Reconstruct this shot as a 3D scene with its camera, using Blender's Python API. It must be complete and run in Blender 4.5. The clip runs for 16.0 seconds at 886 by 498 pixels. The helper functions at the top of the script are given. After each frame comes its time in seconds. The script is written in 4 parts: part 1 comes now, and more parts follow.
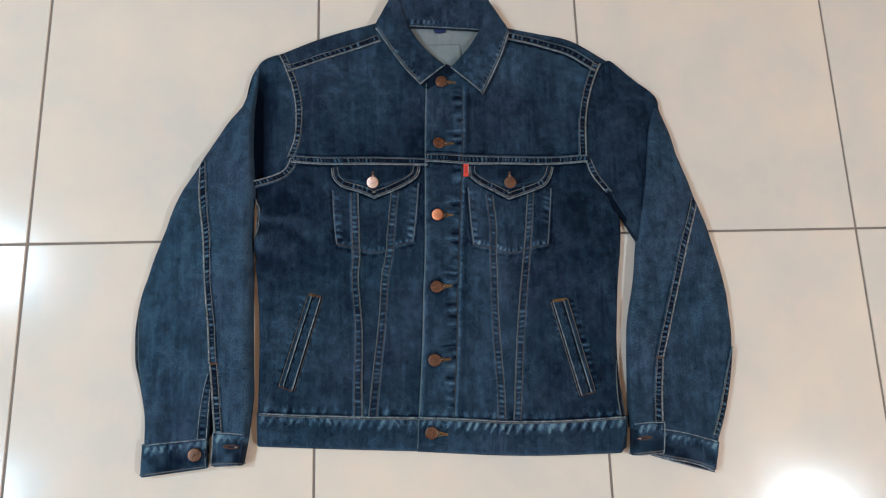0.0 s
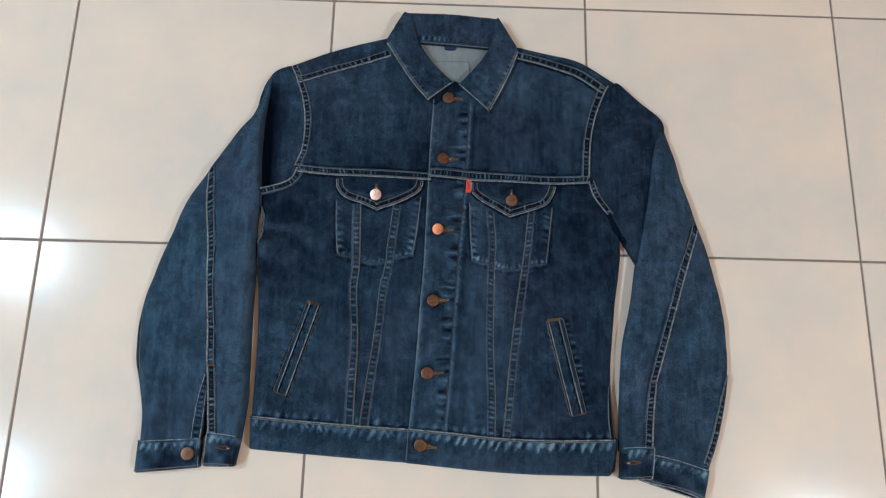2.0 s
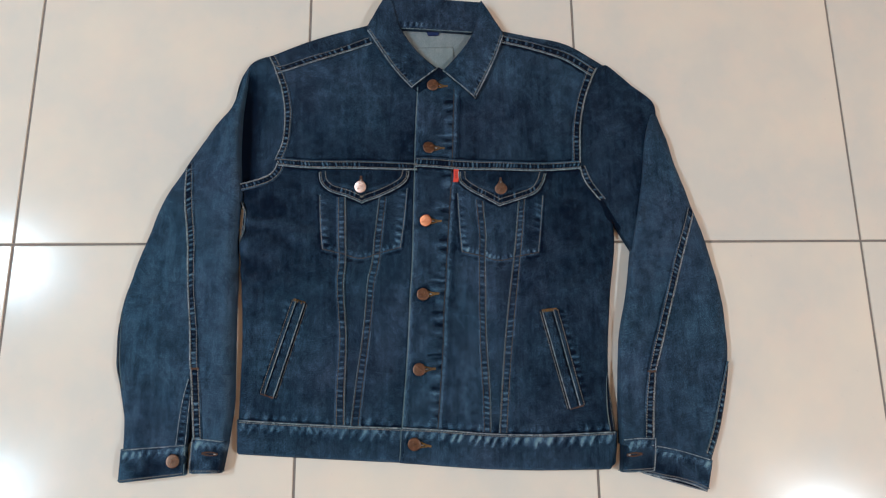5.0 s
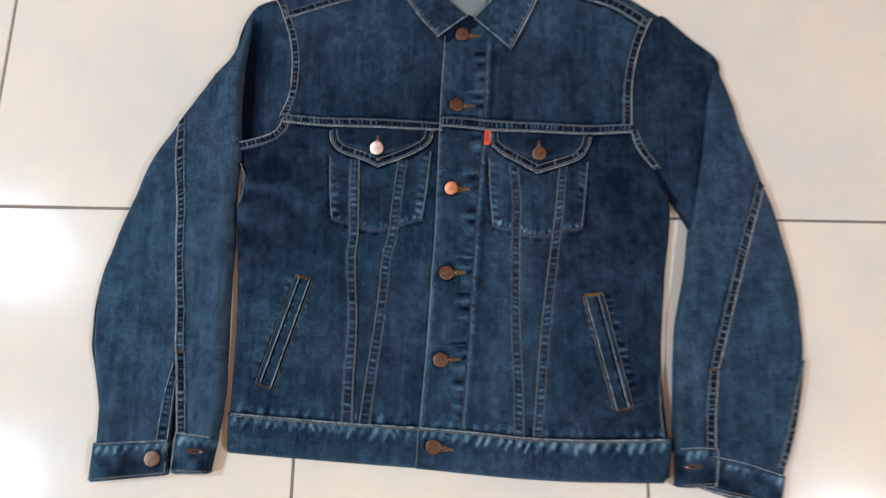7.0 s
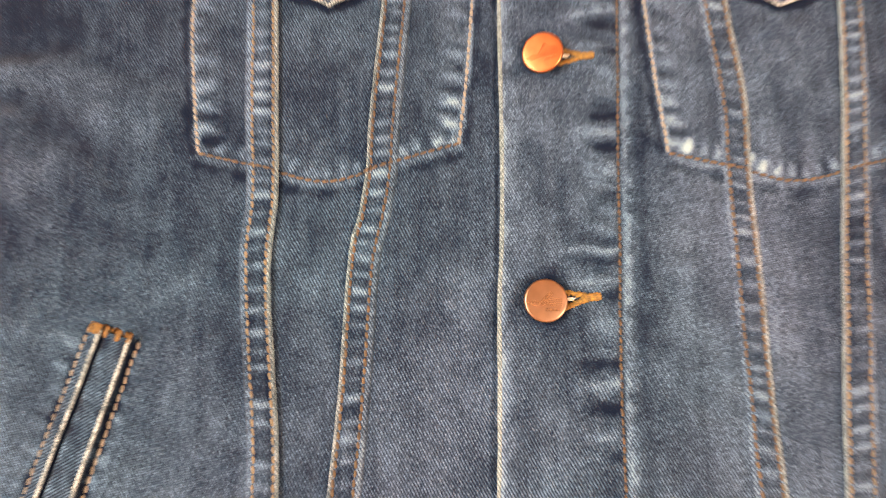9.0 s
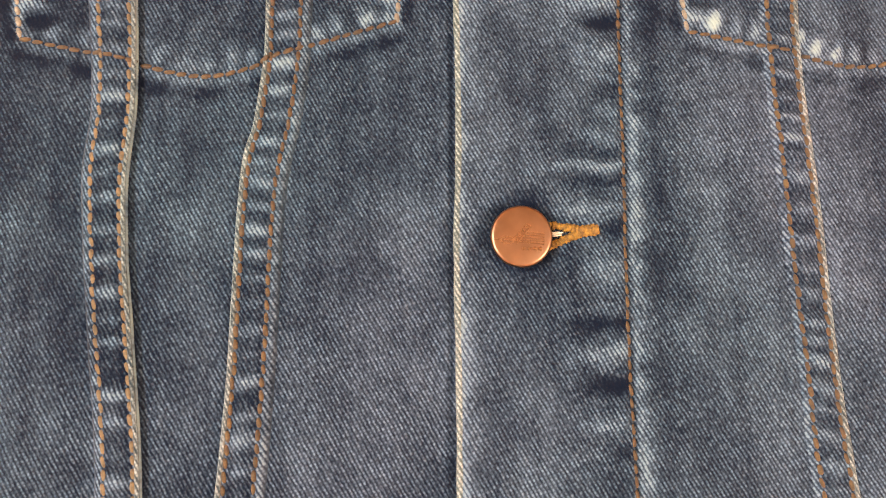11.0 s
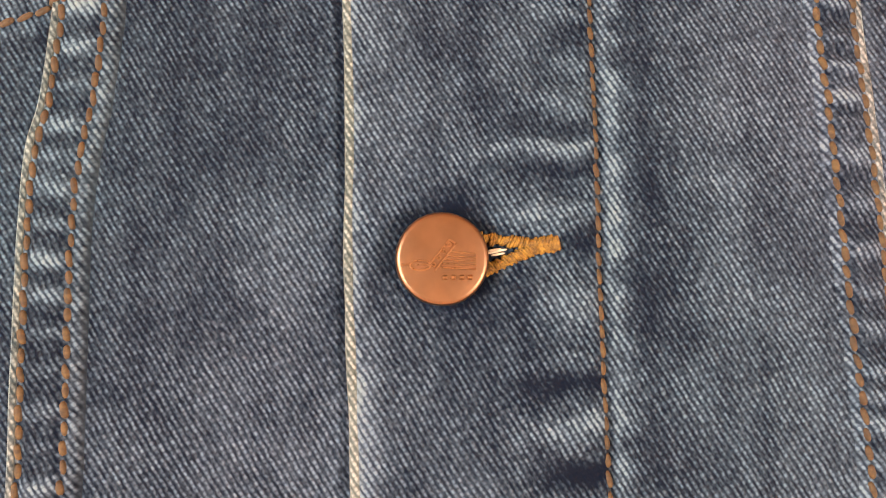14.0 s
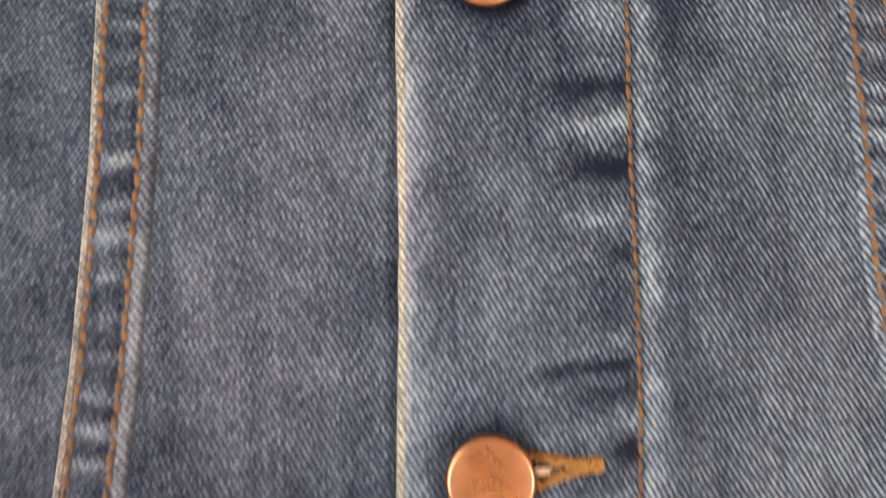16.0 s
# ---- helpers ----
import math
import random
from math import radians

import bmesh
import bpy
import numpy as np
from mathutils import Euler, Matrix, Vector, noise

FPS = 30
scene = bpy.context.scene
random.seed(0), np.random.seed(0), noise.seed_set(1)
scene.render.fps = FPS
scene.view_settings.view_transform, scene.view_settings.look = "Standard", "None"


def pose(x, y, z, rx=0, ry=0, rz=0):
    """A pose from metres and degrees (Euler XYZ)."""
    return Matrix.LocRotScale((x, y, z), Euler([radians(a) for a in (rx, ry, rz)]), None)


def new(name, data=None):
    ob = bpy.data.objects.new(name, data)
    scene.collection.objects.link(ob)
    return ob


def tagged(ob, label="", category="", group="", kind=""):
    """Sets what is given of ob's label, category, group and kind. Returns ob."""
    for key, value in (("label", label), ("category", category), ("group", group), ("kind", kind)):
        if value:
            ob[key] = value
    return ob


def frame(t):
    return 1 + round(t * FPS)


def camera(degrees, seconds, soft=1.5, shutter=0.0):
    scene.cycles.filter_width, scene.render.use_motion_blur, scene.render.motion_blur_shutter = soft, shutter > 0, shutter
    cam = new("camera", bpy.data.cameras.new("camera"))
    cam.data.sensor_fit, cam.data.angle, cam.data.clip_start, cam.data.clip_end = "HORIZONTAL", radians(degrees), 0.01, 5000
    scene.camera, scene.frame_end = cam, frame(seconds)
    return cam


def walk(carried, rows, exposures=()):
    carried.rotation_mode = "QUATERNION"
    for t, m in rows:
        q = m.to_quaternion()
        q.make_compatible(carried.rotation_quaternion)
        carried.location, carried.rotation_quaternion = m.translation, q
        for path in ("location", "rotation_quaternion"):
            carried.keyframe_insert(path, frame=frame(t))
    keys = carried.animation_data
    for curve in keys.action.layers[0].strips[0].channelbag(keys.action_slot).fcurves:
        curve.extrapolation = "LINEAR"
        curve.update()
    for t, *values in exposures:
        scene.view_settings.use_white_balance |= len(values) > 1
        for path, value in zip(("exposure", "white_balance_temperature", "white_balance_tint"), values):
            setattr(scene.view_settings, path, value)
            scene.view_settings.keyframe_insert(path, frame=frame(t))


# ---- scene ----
# A denim trucker jacket laid flat on a tiled floor. Tile joints run along x and y; one joint crossing is the origin.
import mathutils.bvhtree

# ---- camera and its walk ----
cam = camera(73.50, 16.0, soft=1.15, shutter=0.6)
PATH = [
    (0.0, 0.5389, -0.1771, 0.8375, 0.1872, -0.0470, -0.0250),
    (0.5, 0.5635, -0.1733, 0.8413, 0.1860, -0.0294, -0.0271),
    (1.0, 0.5781, -0.1693, 0.8611, 0.2134, -0.0308, -0.0282),
    (1.5, 0.5733, -0.1708, 0.8565, 0.2070, -0.0258, -0.0045),
    (2.0, 0.5683, -0.1692, 0.8498, 0.1988, -0.0182, 0.0253),
    (2.5, 0.5753, -0.1639, 0.8400, 0.1891, -0.0147, 0.0129),
    (3.0, 0.5715, -0.1639, 0.8360, 0.1911, -0.0210, 0.0075),
    (3.5, 0.5651, -0.1683, 0.8254, 0.1920, -0.0234, 0.0014),
    (4.0, 0.5674, -0.1614, 0.8229, 0.1909, -0.0252, -0.0098),
    (6.5, 0.5859, -0.1866, 0.8064, 0.1982, -0.0140, 0.0102),
    (7.0, 0.5615, -0.1826, 0.7041, 0.1949, -0.0061, 0.0172),
    (7.5, 0.5438, -0.1401, 0.6174, 0.1958, -0.0366, -0.0015),
    (8.0, 0.5420, -0.1369, 0.4881, 0.1890, -0.0028, 0.0099),
    (8.5, 0.5494, -0.1212, 0.3533, 0.2140, 0.0329, -0.0057),
    (8.8, 0.5318, -0.1020, 0.2786, 0.1968, -0.0082, -0.0333),
    (9.0, 0.5281, -0.0966, 0.2460, 0.1835, -0.0072, -0.0234),
    (9.3, 0.5281, -0.0949, 0.2154, 0.1623, -0.0203, -0.0207),
    (9.5, 0.5329, -0.0979, 0.1937, 0.1362, -0.0317, -0.0225),
    (9.7, 0.5348, -0.1006, 0.1856, 0.1609, -0.0655, -0.0226),
    (11.8, 0.5554, -0.0997, 0.1606, 0.1227, -0.0292, -0.0801),
    (12.0, 0.5610, -0.0940, 0.1505, 0.1184, -0.0343, -0.0879),
    (12.5, 0.5694, -0.0886, 0.1455, 0.1143, -0.0396, -0.0968),
    (13.0, 0.5695, -0.0855, 0.1385, 0.1098, -0.0363, -0.0920),
    (13.5, 0.5677, -0.0858, 0.1302, 0.0925, -0.0405, -0.0836),
    (14.0, 0.5650, -0.0827, 0.1251, 0.0854, -0.0392, -0.0781),
    (14.5, 0.5642, -0.0848, 0.1255, 0.0849, -0.0443, -0.0765),
    (15.0, 0.5612, -0.0968, 0.1226, 0.0839, -0.0438, -0.0745),
    (15.5, 0.5547, -0.1132, 0.1226, 0.0813, -0.0439, -0.0652),
    (16.0, 0.5530, -0.1405, 0.1315, 0.0784, -0.0377, -0.0562),
]
EXPOSURES = [(0.0, 0.04, 4330, -5), (6.5, 0.03, 4330, -5), (7.0, 0.29, 4370, -3), (7.5, 0.31, 4500, -1), (8.0, 0.15, 5180, 7), (8.5, 2.25, 6850, 14), (9.0, 2.37, 6880, 14), (9.5, 2.26, 7080, 15), (12.0, 2.04, 7080, 16), (13.0, 2.05, 7130, 17), (14.0, 1.97, 7130, 16), (15.0, 1.98, 7100, 16), (16.0, 2.07, 7160, 17)]


def rotvec(x, y, z, a, b, c):
    """A camera pose from its place and a turn about an axis; no turn looks straight down with +y up in the picture."""
    w = Vector((a, b, c))
    return Matrix.Translation((x, y, z)) @ Matrix.Rotation(w.length, 4, w.normalized())


walk(cam, [(row[0], rotvec(*row[1:])) for row in PATH], EXPOSURES)

# ---- world and lamps ----
world = bpy.data.worlds.new("night_outside")
scene.world = world
world.use_nodes = True
world.node_tree.nodes["Background"].inputs[0].default_value = (0.02, 0.022, 0.03, 1)
world.node_tree.nodes["Background"].inputs[1].default_value = 1.0
CEILING = 2.72
LAMPS = [(-1.94, 0.45), (-1.9, -0.87), (2.8, -1.1)]
LAMP_WATTS = (51, 42, 62)
LAMP_COLORS = ((1.0, 0.92, 0.80), (1.0, 0.92, 0.80), (1.0, 0.79, 0.62))
LAMP_SIZE = 0.34
for (lx, ly), watts, glow in zip(LAMPS, LAMP_WATTS, LAMP_COLORS):
    light = bpy.data.lights.new("ceiling_light_bulb", "AREA")
    light.shape, light.size, light.energy, light.color = "DISK", LAMP_SIZE, watts, glow
    new("ceiling_light_bulb", light).matrix_world = pose(lx, ly, CEILING - 0.045)

# ---- materials ----


class Nodes:
    """Short hand for building a node material."""

    def __init__(self, name):
        self.mat = bpy.data.materials.new(name)
        self.mat.use_nodes = True
        self.tree = self.mat.node_tree
        self.bsdf = self.tree.nodes["Principled BSDF"]

    def add(self, kind, **values):
        node = self.tree.nodes.new(kind)
        for key, value in values.items():
            if key == "operation":
                node.operation = value
            elif key == "blend":
                node.data_type, node.blend_type = "RGBA", value
            elif key == "attribute":
                node.attribute_name = value
        return node

    def put(self, socket, value):
        if isinstance(value, bpy.types.NodeSocket):
            self.tree.links.new(value, socket)
        else:
            socket.default_value = value

    def math(self, operation, a, b=0.0, c=0.0):
        node = self.add("ShaderNodeMath", operation=operation)
        for socket, value in zip(node.inputs, (a, b, c)):
            self.put(socket, value)
        return node.outputs[0]

    def mix(self, factor, a, b, blend="MIX"):
        node = self.add("ShaderNodeMix", blend=blend)
        self.put(node.inputs[0], factor)
        self.put(node.inputs[6], a if isinstance(a, bpy.types.NodeSocket) else (*a, 1))
        self.put(node.inputs[7], b if isinstance(b, bpy.types.NodeSocket) else (*b, 1))
        return node.outputs[2]

    def noise(self, vector, scale, detail=2.0, rough=0.5):
        node = self.add("ShaderNodeTexNoise")
        self.put(node.inputs["Vector"], vector)
        self.put(node.inputs["Scale"], scale)
        self.put(node.inputs["Detail"], detail)
        self.put(node.inputs["Roughness"], rough)
        return node.outputs[0]

    def scaled(self, vector, factors):
        node = self.add("ShaderNodeVectorMath", operation="MULTIPLY")
        self.put(node.inputs[0], vector)
        self.put(node.inputs[1], factors)
        return node.outputs[0]

    def ramp(self, value, low, high):
        node = self.add("ShaderNodeMapRange")
        self.put(node.inputs[0], value)
        self.put(node.inputs[1], low)
        self.put(node.inputs[2], high)
        return node.outputs[0]

    def bump(self, height, strength, distance, normal=None):
        node = self.add("ShaderNodeBump")
        self.put(node.inputs["Height"], height)
        self.put(node.inputs["Strength"], strength)
        self.put(node.inputs["Distance"], distance)
        if normal:
            self.put(node.inputs["Normal"], normal)
        return node.outputs[0]

    def coords(self):
        return self.add("ShaderNodeTexCoord").outputs["Object"]

    def set(self, **values):
        names = {"color": "Base Color", "rough": "Roughness", "metal": "Metallic", "normal": "Normal", "sheen": "Sheen Weight", "coat": "Coat Weight", "specular": "Specular IOR Level"}
        for key, value in values.items():
            if isinstance(value, tuple):
                value = (*value, 1)
            self.put(self.bsdf.inputs[names[key]], value)
        return self.mat


WALE = 0.00110  # distance between the twill's ridges


def denim(name, dark, light, slope, share=-0.095, fade=1.0, patchy=0.0, weave_depth=1.07):
    """Washed twill: pale specks of weft, each of its own strength, in slanting rows on indigo; its point attribute says
    how far a place is rubbed pale (over 0) or kept dark (under 0), with painted light and shade in it.
    """
    n = Nodes(name)
    at = n.coords()
    drift = n.math("ADD", n.math("MULTIPLY", n.noise(at, 60.0, 2.0), 1.1), n.math("MULTIPLY", n.noise(at, 620.0, 1.0), 0.35))
    split = n.add("ShaderNodeSeparateXYZ")
    n.put(split.inputs[0], at)
    x, y = split.outputs[0], split.outputs[1]
    along = n.math("ADD", n.math("MULTIPLY", x, math.cos(slope) / WALE), n.math("MULTIPLY", y, math.sin(slope) / WALE))
    along = n.math("ADD", along, drift)
    row = n.math("FLOOR", along)
    crest = n.math("SUBTRACT", 0.5, n.math("MULTIPLY", n.math("COSINE", n.math("MULTIPLY", along, 2 * math.pi)), 0.5))
    run = n.math("SUBTRACT", n.math("MULTIPLY", y, math.cos(slope)), n.math("MULTIPLY", x, math.sin(slope)))
    step = n.math("ADD", n.math("MULTIPLY", run, 1 / 0.00092), n.math("MULTIPLY", row, 0.37))
    lobe = n.math("SINE", n.math("MULTIPLY", n.math("FRACT", step), math.pi))
    cell = n.add("ShaderNodeCombineXYZ")
    n.put(cell.inputs[0], row)
    n.put(cell.inputs[1], n.math("FLOOR", step))
    dice = n.add("ShaderNodeTexWhiteNoise")
    n.put(dice.inputs["Vector"], cell.outputs[0])
    speck = n.math("MULTIPLY", n.math("MULTIPLY", crest, n.math("ADD", 0.5, n.math("MULTIPLY", lobe, 0.5))), n.math("ADD", 0.55, n.math("MULTIPLY", dice.outputs["Value"], 0.75)))
    lie = n.add("ShaderNodeCombineXYZ")
    n.put(lie.inputs[0], n.math("MULTIPLY", along, WALE))
    n.put(lie.inputs[1], n.math("MULTIPLY", run, 0.38))
    fleck = n.noise(lie.outputs[0], 2100.0, 1.0)
    blotch = n.noise(at, 700.0, 2.0)
    weave = n.math("MULTIPLY", n.math("MULTIPLY", n.math("SUBTRACT", speck, 0.38), weave_depth), n.math("ADD", 0.5, n.noise(at, 330.0, 2.0)))
    weave = n.math("ADD", weave, n.math("MULTIPLY", n.math("SUBTRACT", fleck, 0.5), 1.5))
    # on steep sides the ribs run out
    rise = n.add("ShaderNodeSeparateXYZ")
    n.put(rise.inputs[0], n.add("ShaderNodeNewGeometry").outputs["Normal"])
    weave = n.math("MULTIPLY", weave, n.ramp(rise.outputs[2], 0.4, 0.8))
    cloud = n.noise(at, 13.0, 4.0, 0.6)
    mottle = n.noise(at, 62.0, 3.0, 0.6)
    slub = n.noise(n.scaled(at, (1.0, 0.06, 1.0)), 300.0, 3.0, 0.6)
    streak = n.noise(n.scaled(at, (1.0, 0.13, 1.0)), 105.0, 2.0, 0.5)
    wear = n.add("ShaderNodeAttribute", attribute="wear").outputs["Fac"]
    wear = n.math("MULTIPLY", wear, fade)
    level = n.math("MULTIPLY", n.math("SUBTRACT", cloud, 0.5), 0.42)
    level = n.math("ADD", level, n.math("MULTIPLY", n.math("SUBTRACT", mottle, 0.5), 0.32))
    level = n.math("ADD", level, n.math("MULTIPLY", n.math("SUBTRACT", slub, 0.5), 0.65))
    level = n.math("ADD", level, n.math("MULTIPLY", n.math("SUBTRACT", streak, 0.5), 0.6))
    level = n.math("ADD", level, n.math("MULTIPLY", n.math("SUBTRACT", blotch, 0.5), 0.65))
    level = n.math("ADD", level, n.math("MULTIPLY", wear, n.math("ADD", 0.55, n.math("MULTIPLY", speck, 1.3))))
    if patchy:
        level = n.math("ADD", level, n.math("MULTIPLY", n.math("SUBTRACT", n.noise(at, 210.0, 3.0, 0.65), 0.5), 2 * patchy))
    pale = n.ramp(n.math("ADD", n.math("ADD", weave, level), share), -0.75, 1.42)
    pale = n.math("POWER", pale, 1.6)
    hue = n.ramp(n.noise(at, 7.0, 2.0), 0.35, 0.65)
    color = n.mix(pale, dark, n.mix(hue, (light[0] * 1.16, light[1] * 0.97, light[2]), light))
    # where the dye is gone altogether the bare cotton shows
    bare = n.math("MULTIPLY", n.ramp(n.math("ADD", wear, n.math("MULTIPLY", weave, 0.6)), 0.8, 2.5), 0.75)
    color = n.mix(bare, color, (0.235, 0.335, 0.350))
    normal = n.bump(weave, 0.4, 0.0003)
    return n.set(color=color, rough=0.95, normal=normal, sheen=0.02, specular=0.12)


INDIGO, FLECK = (0.0009, 0.0040, 0.0136), (0.089, 0.166, 0.262)
DENIM = denim("denim", INDIGO, FLECK, radians(28))
DENIM_CROSS = denim("denim_across_grain", INDIGO, FLECK, radians(118))
DENIM_BACK = denim("denim_reverse", (0.14, 0.178, 0.182), (0.375, 0.435, 0.435), radians(28), 0.2, 0.4)
WORN = denim("rubbed_denim", (0.035, 0.055, 0.062), (0.226, 0.325, 0.358), radians(28), 0.30, 0.3, 0.5, 1.7)
FRAYED = denim("lightly_rubbed_denim", (0.015, 0.028, 0.04), (0.216, 0.30, 0.336), radians(28), 0.25, 0.3, 0.9, 1.3)
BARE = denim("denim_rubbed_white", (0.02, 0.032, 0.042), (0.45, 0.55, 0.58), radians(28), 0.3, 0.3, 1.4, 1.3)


def thread_material(name, color, other):
    n = Nodes(name)
    at = n.coords()
    twist = n.noise(at, 700.0, 2.0, 0.7)
    shade = n.mix(n.ramp(twist, 0.35, 0.65), color, other)
    shade = n.mix(n.ramp(n.noise(at, 25.0, 2.0), 0.4, 0.7), shade, other)
    return n.set(color=shade, rough=0.7, normal=n.bump(twist, 0.4, 0.0002))


GOLD = thread_material("golden_thread", (0.074, 0.049, 0.020), (0.028, 0.018, 0.011))
FADED = thread_material("faded_thread", (0.245, 0.225, 0.178), (0.115, 0.107, 0.088))
TAN = thread_material("tan_thread", (0.135, 0.108, 0.062), (0.06, 0.046, 0.028))
HOLE = thread_material("buttonhole_thread", (0.235, 0.138, 0.018), (0.085, 0.046, 0.01))
GREY = thread_material("greyed_thread", (0.185, 0.184, 0.165), (0.10, 0.101, 0.094))
RUST = thread_material("rust_thread", (0.125, 0.055, 0.02), (0.06, 0.03, 0.015))
WHITE = thread_material("white_thread", (0.6, 0.6, 0.55), (0.4, 0.4, 0.38))


def copper(name, color, rough):
    n = Nodes(name)
    at = n.coords()
    brush = n.noise(n.scaled(at, (1.0, 0.12, 1.0)), 2500.0, 3.0)
    tone_patch = n.noise(at, 170.0, 3.0)
    shade = n.mix(n.ramp(tone_patch, 0.35, 0.75), color, tuple(c * 0.7 for c in color))
    gloss = n.math("ADD", n.math("MULTIPLY", brush, 0.2), rough - 0.1)
    return n.set(color=shade, rough=gloss, metal=1.0, normal=n.bump(brush, 0.12, 0.0001))


COPPER = copper("copper", (0.212, 0.139, 0.097), 0.38)
COPPER_RIDGE = copper("rubbed_copper", (0.38, 0.255, 0.178), 0.30)
# brighter copies of the copper: lamplight on two buttons, put into their colour
COPPER_LIT = copper("lamplit_copper", (0.40, 0.155, 0.068), 0.36)
COPPER_GLINT = copper("copper_with_glint", (0.85, 0.66, 0.56), 0.3)


def plain(name, color, rough, metal=0.0, grain=300.0):
    n = Nodes(name)
    mottle = n.noise(n.coords(), grain, 3.0)
    shade = n.mix(n.ramp(mottle, 0.3, 0.7), tuple(c * 0.85 for c in color), color)
    return n.set(color=shade, rough=rough, metal=metal)


RED_TAB = plain("red_woven_label", (0.62, 0.06, 0.025), 0.8, 0, 1500)
TAB_INK = plain("dark_red_weave", (0.25, 0.02, 0.015), 0.8, 0, 1500)
BLUE_LABEL = plain("blue_woven_label", (0.01, 0.02, 0.09), 0.8, 0, 1500)


def tile_material():
    n = Nodes("glazed_tile")
    at = n.add("ShaderNodeTexCoord").outputs["Object"]
    info = n.add("ShaderNodeObjectInfo")
    shift = n.add("ShaderNodeVectorMath", operation="ADD")
    n.put(shift.inputs[0], at)
    n.put(shift.inputs[1], n.scaled(info.outputs["Location"], (3.1, 5.7, 1.0)))
    at = shift.outputs[0]
    cloud = n.noise(at, 5.0, 4.0, 0.55)
    vein = n.noise(at, 14.0, 5.0, 0.65)
    speck = n.noise(at, 160.0, 2.0)
    color = n.mix(n.ramp(cloud, 0.35, 0.68), (0.665, 0.63, 0.555), (0.785, 0.70, 0.568))
    color = n.mix(n.math("MULTIPLY", n.ramp(vein, 0.45, 0.68), 0.45), color, (0.79, 0.665, 0.545))
    color = n.mix(n.math("MULTIPLY", n.ramp(speck, 0.72, 0.8), 0.25), color, (0.45, 0.4, 0.36))
    wave = n.noise(at, 9.0, 1.0)
    smear = n.noise(at, 22.0, 3.0)
    rough = n.math("ADD", n.math("MULTIPLY", smear, 0.10), 0.12)
    return n.set(color=color, rough=rough, specular=0.24, normal=n.bump(wave, 0.04, 0.004))


TILE = tile_material()
GROUT = plain("grout", (0.235, 0.2, 0.17), 0.9, 0, 90)
# wall and ceiling colours are chosen warm to tint the bounced light
PLASTER = plain("wall_paint", (0.72, 0.50, 0.34), 0.85, 0, 6)
CEILING_PAINT = plain("ceiling_paint", (0.76, 0.585, 0.41), 0.9, 0, 6)
LAMP_WHITE = plain("lamp_housing", (0.8, 0.8, 0.8), 0.4, 0, 50)

# ---- mesh helpers ----


def part(name, bm, material, parent, label="", kind=""):
    mesh = bpy.data.meshes.new(name)
    bm.to_mesh(mesh)
    bm.free()
    mesh.materials.append(material)
    ob = new(name, mesh)
    ob.parent = parent
    return tagged(ob, label, kind=kind)


def smooth(points, count):
    """A smooth curve through a few points, resampled at even steps."""
    pts = [np.array(p, float) for p in points]
    if len(pts) == 2:
        return pts[0] + np.linspace(0, 1, count)[:, None] * (pts[1] - pts[0])
    pts = [2 * pts[0] - pts[1], *pts, 2 * pts[-1] - pts[-2]]
    fine = []
    for a, b, c, d in zip(pts, pts[1:], pts[2:], pts[3:]):
        for k in range(24):
            s = k / 24
            fine.append(0.5 * (2 * b + (c - a) * s + (2 * a - 5 * b + 4 * c - d) * s**2 + (3 * b - a - 3 * c + d) * s**3))
    fine = np.array([*fine, pts[-2]])
    return even(fine, count)


def even(line, count):
    way = np.r_[0, np.cumsum(np.linalg.norm(np.diff(line, axis=0), axis=1))]
    steps = np.linspace(0, way[-1], count)
    return np.stack([np.interp(steps, way, line[:, k]) for k in range(2)], 1)


def long_of(line):
    return float(np.linalg.norm(np.diff(line, axis=0), axis=1).sum())


def length(points):
    return long_of(smooth(points, 60))


def offset(line, d):
    """A curve moved sideways by d metres, to the right as one goes along it, seen from above."""
    t = np.gradient(line, axis=0)
    t /= np.linalg.norm(t, axis=1)[:, None] + 1e-9
    return line + np.reshape(d, (-1, 1)) * np.stack([t[:, 1], -t[:, 0]], 1)


def between(left, right, u, count=120):
    return smooth(left, count) * (1 - u) + smooth(right, count) * u


class Soft:
    """Smooth random field on a plane, from -1 to 1, with features of about the given size."""

    def __init__(self, size, seed):
        self.size = size
        self.grid = np.random.RandomState(seed).uniform(-1, 1, (128, 128))

    def __call__(self, x, y):
        x, y = np.asarray(x) / self.size + 40.3, np.asarray(y) / self.size + 57.7
        i, j = np.floor(x).astype(int), np.floor(y).astype(int)
        u, v = x - i, y - j
        u, v = u * u * (3 - 2 * u), v * v * (3 - 2 * v)
        g = lambda a, b: self.grid[a % 128, b % 128]
        return (g(i, j) * (1 - u) + g(i + 1, j) * u) * (1 - v) + (g(i, j + 1) * (1 - u) + g(i + 1, j + 1) * u) * v


def rungs(total, period, seed):
    """Puckers along a seam: a curve over s that swings unevenly between light and dark."""
    r = np.random.RandomState(seed)
    knots, values, s, sign = [0.0], [0.0], 0.0, 1.0
    while s < total + period:
        s += 0.5 * period * r.uniform(0.6, 1.5)
        sign = -sign
        knots.append(s)
        values.append(sign * r.uniform(0.25, 1.0))
    fine = np.interp(np.arange(0, knots[-1], 0.0003), knots, values)
    fine = np.convolve(np.pad(fine, 3, mode="edge"), np.ones(7) / 7, mode="valid")
    return lambda q: np.interp(q, np.arange(len(fine)) * 0.0003, fine)


# Wear, painted shade and puckers of the flat panels, kept on a fine grid over the jacket: first the tone, then the
# height.
FIELD_AT, FIELD_STEP = (0.14, -0.36), 0.0005
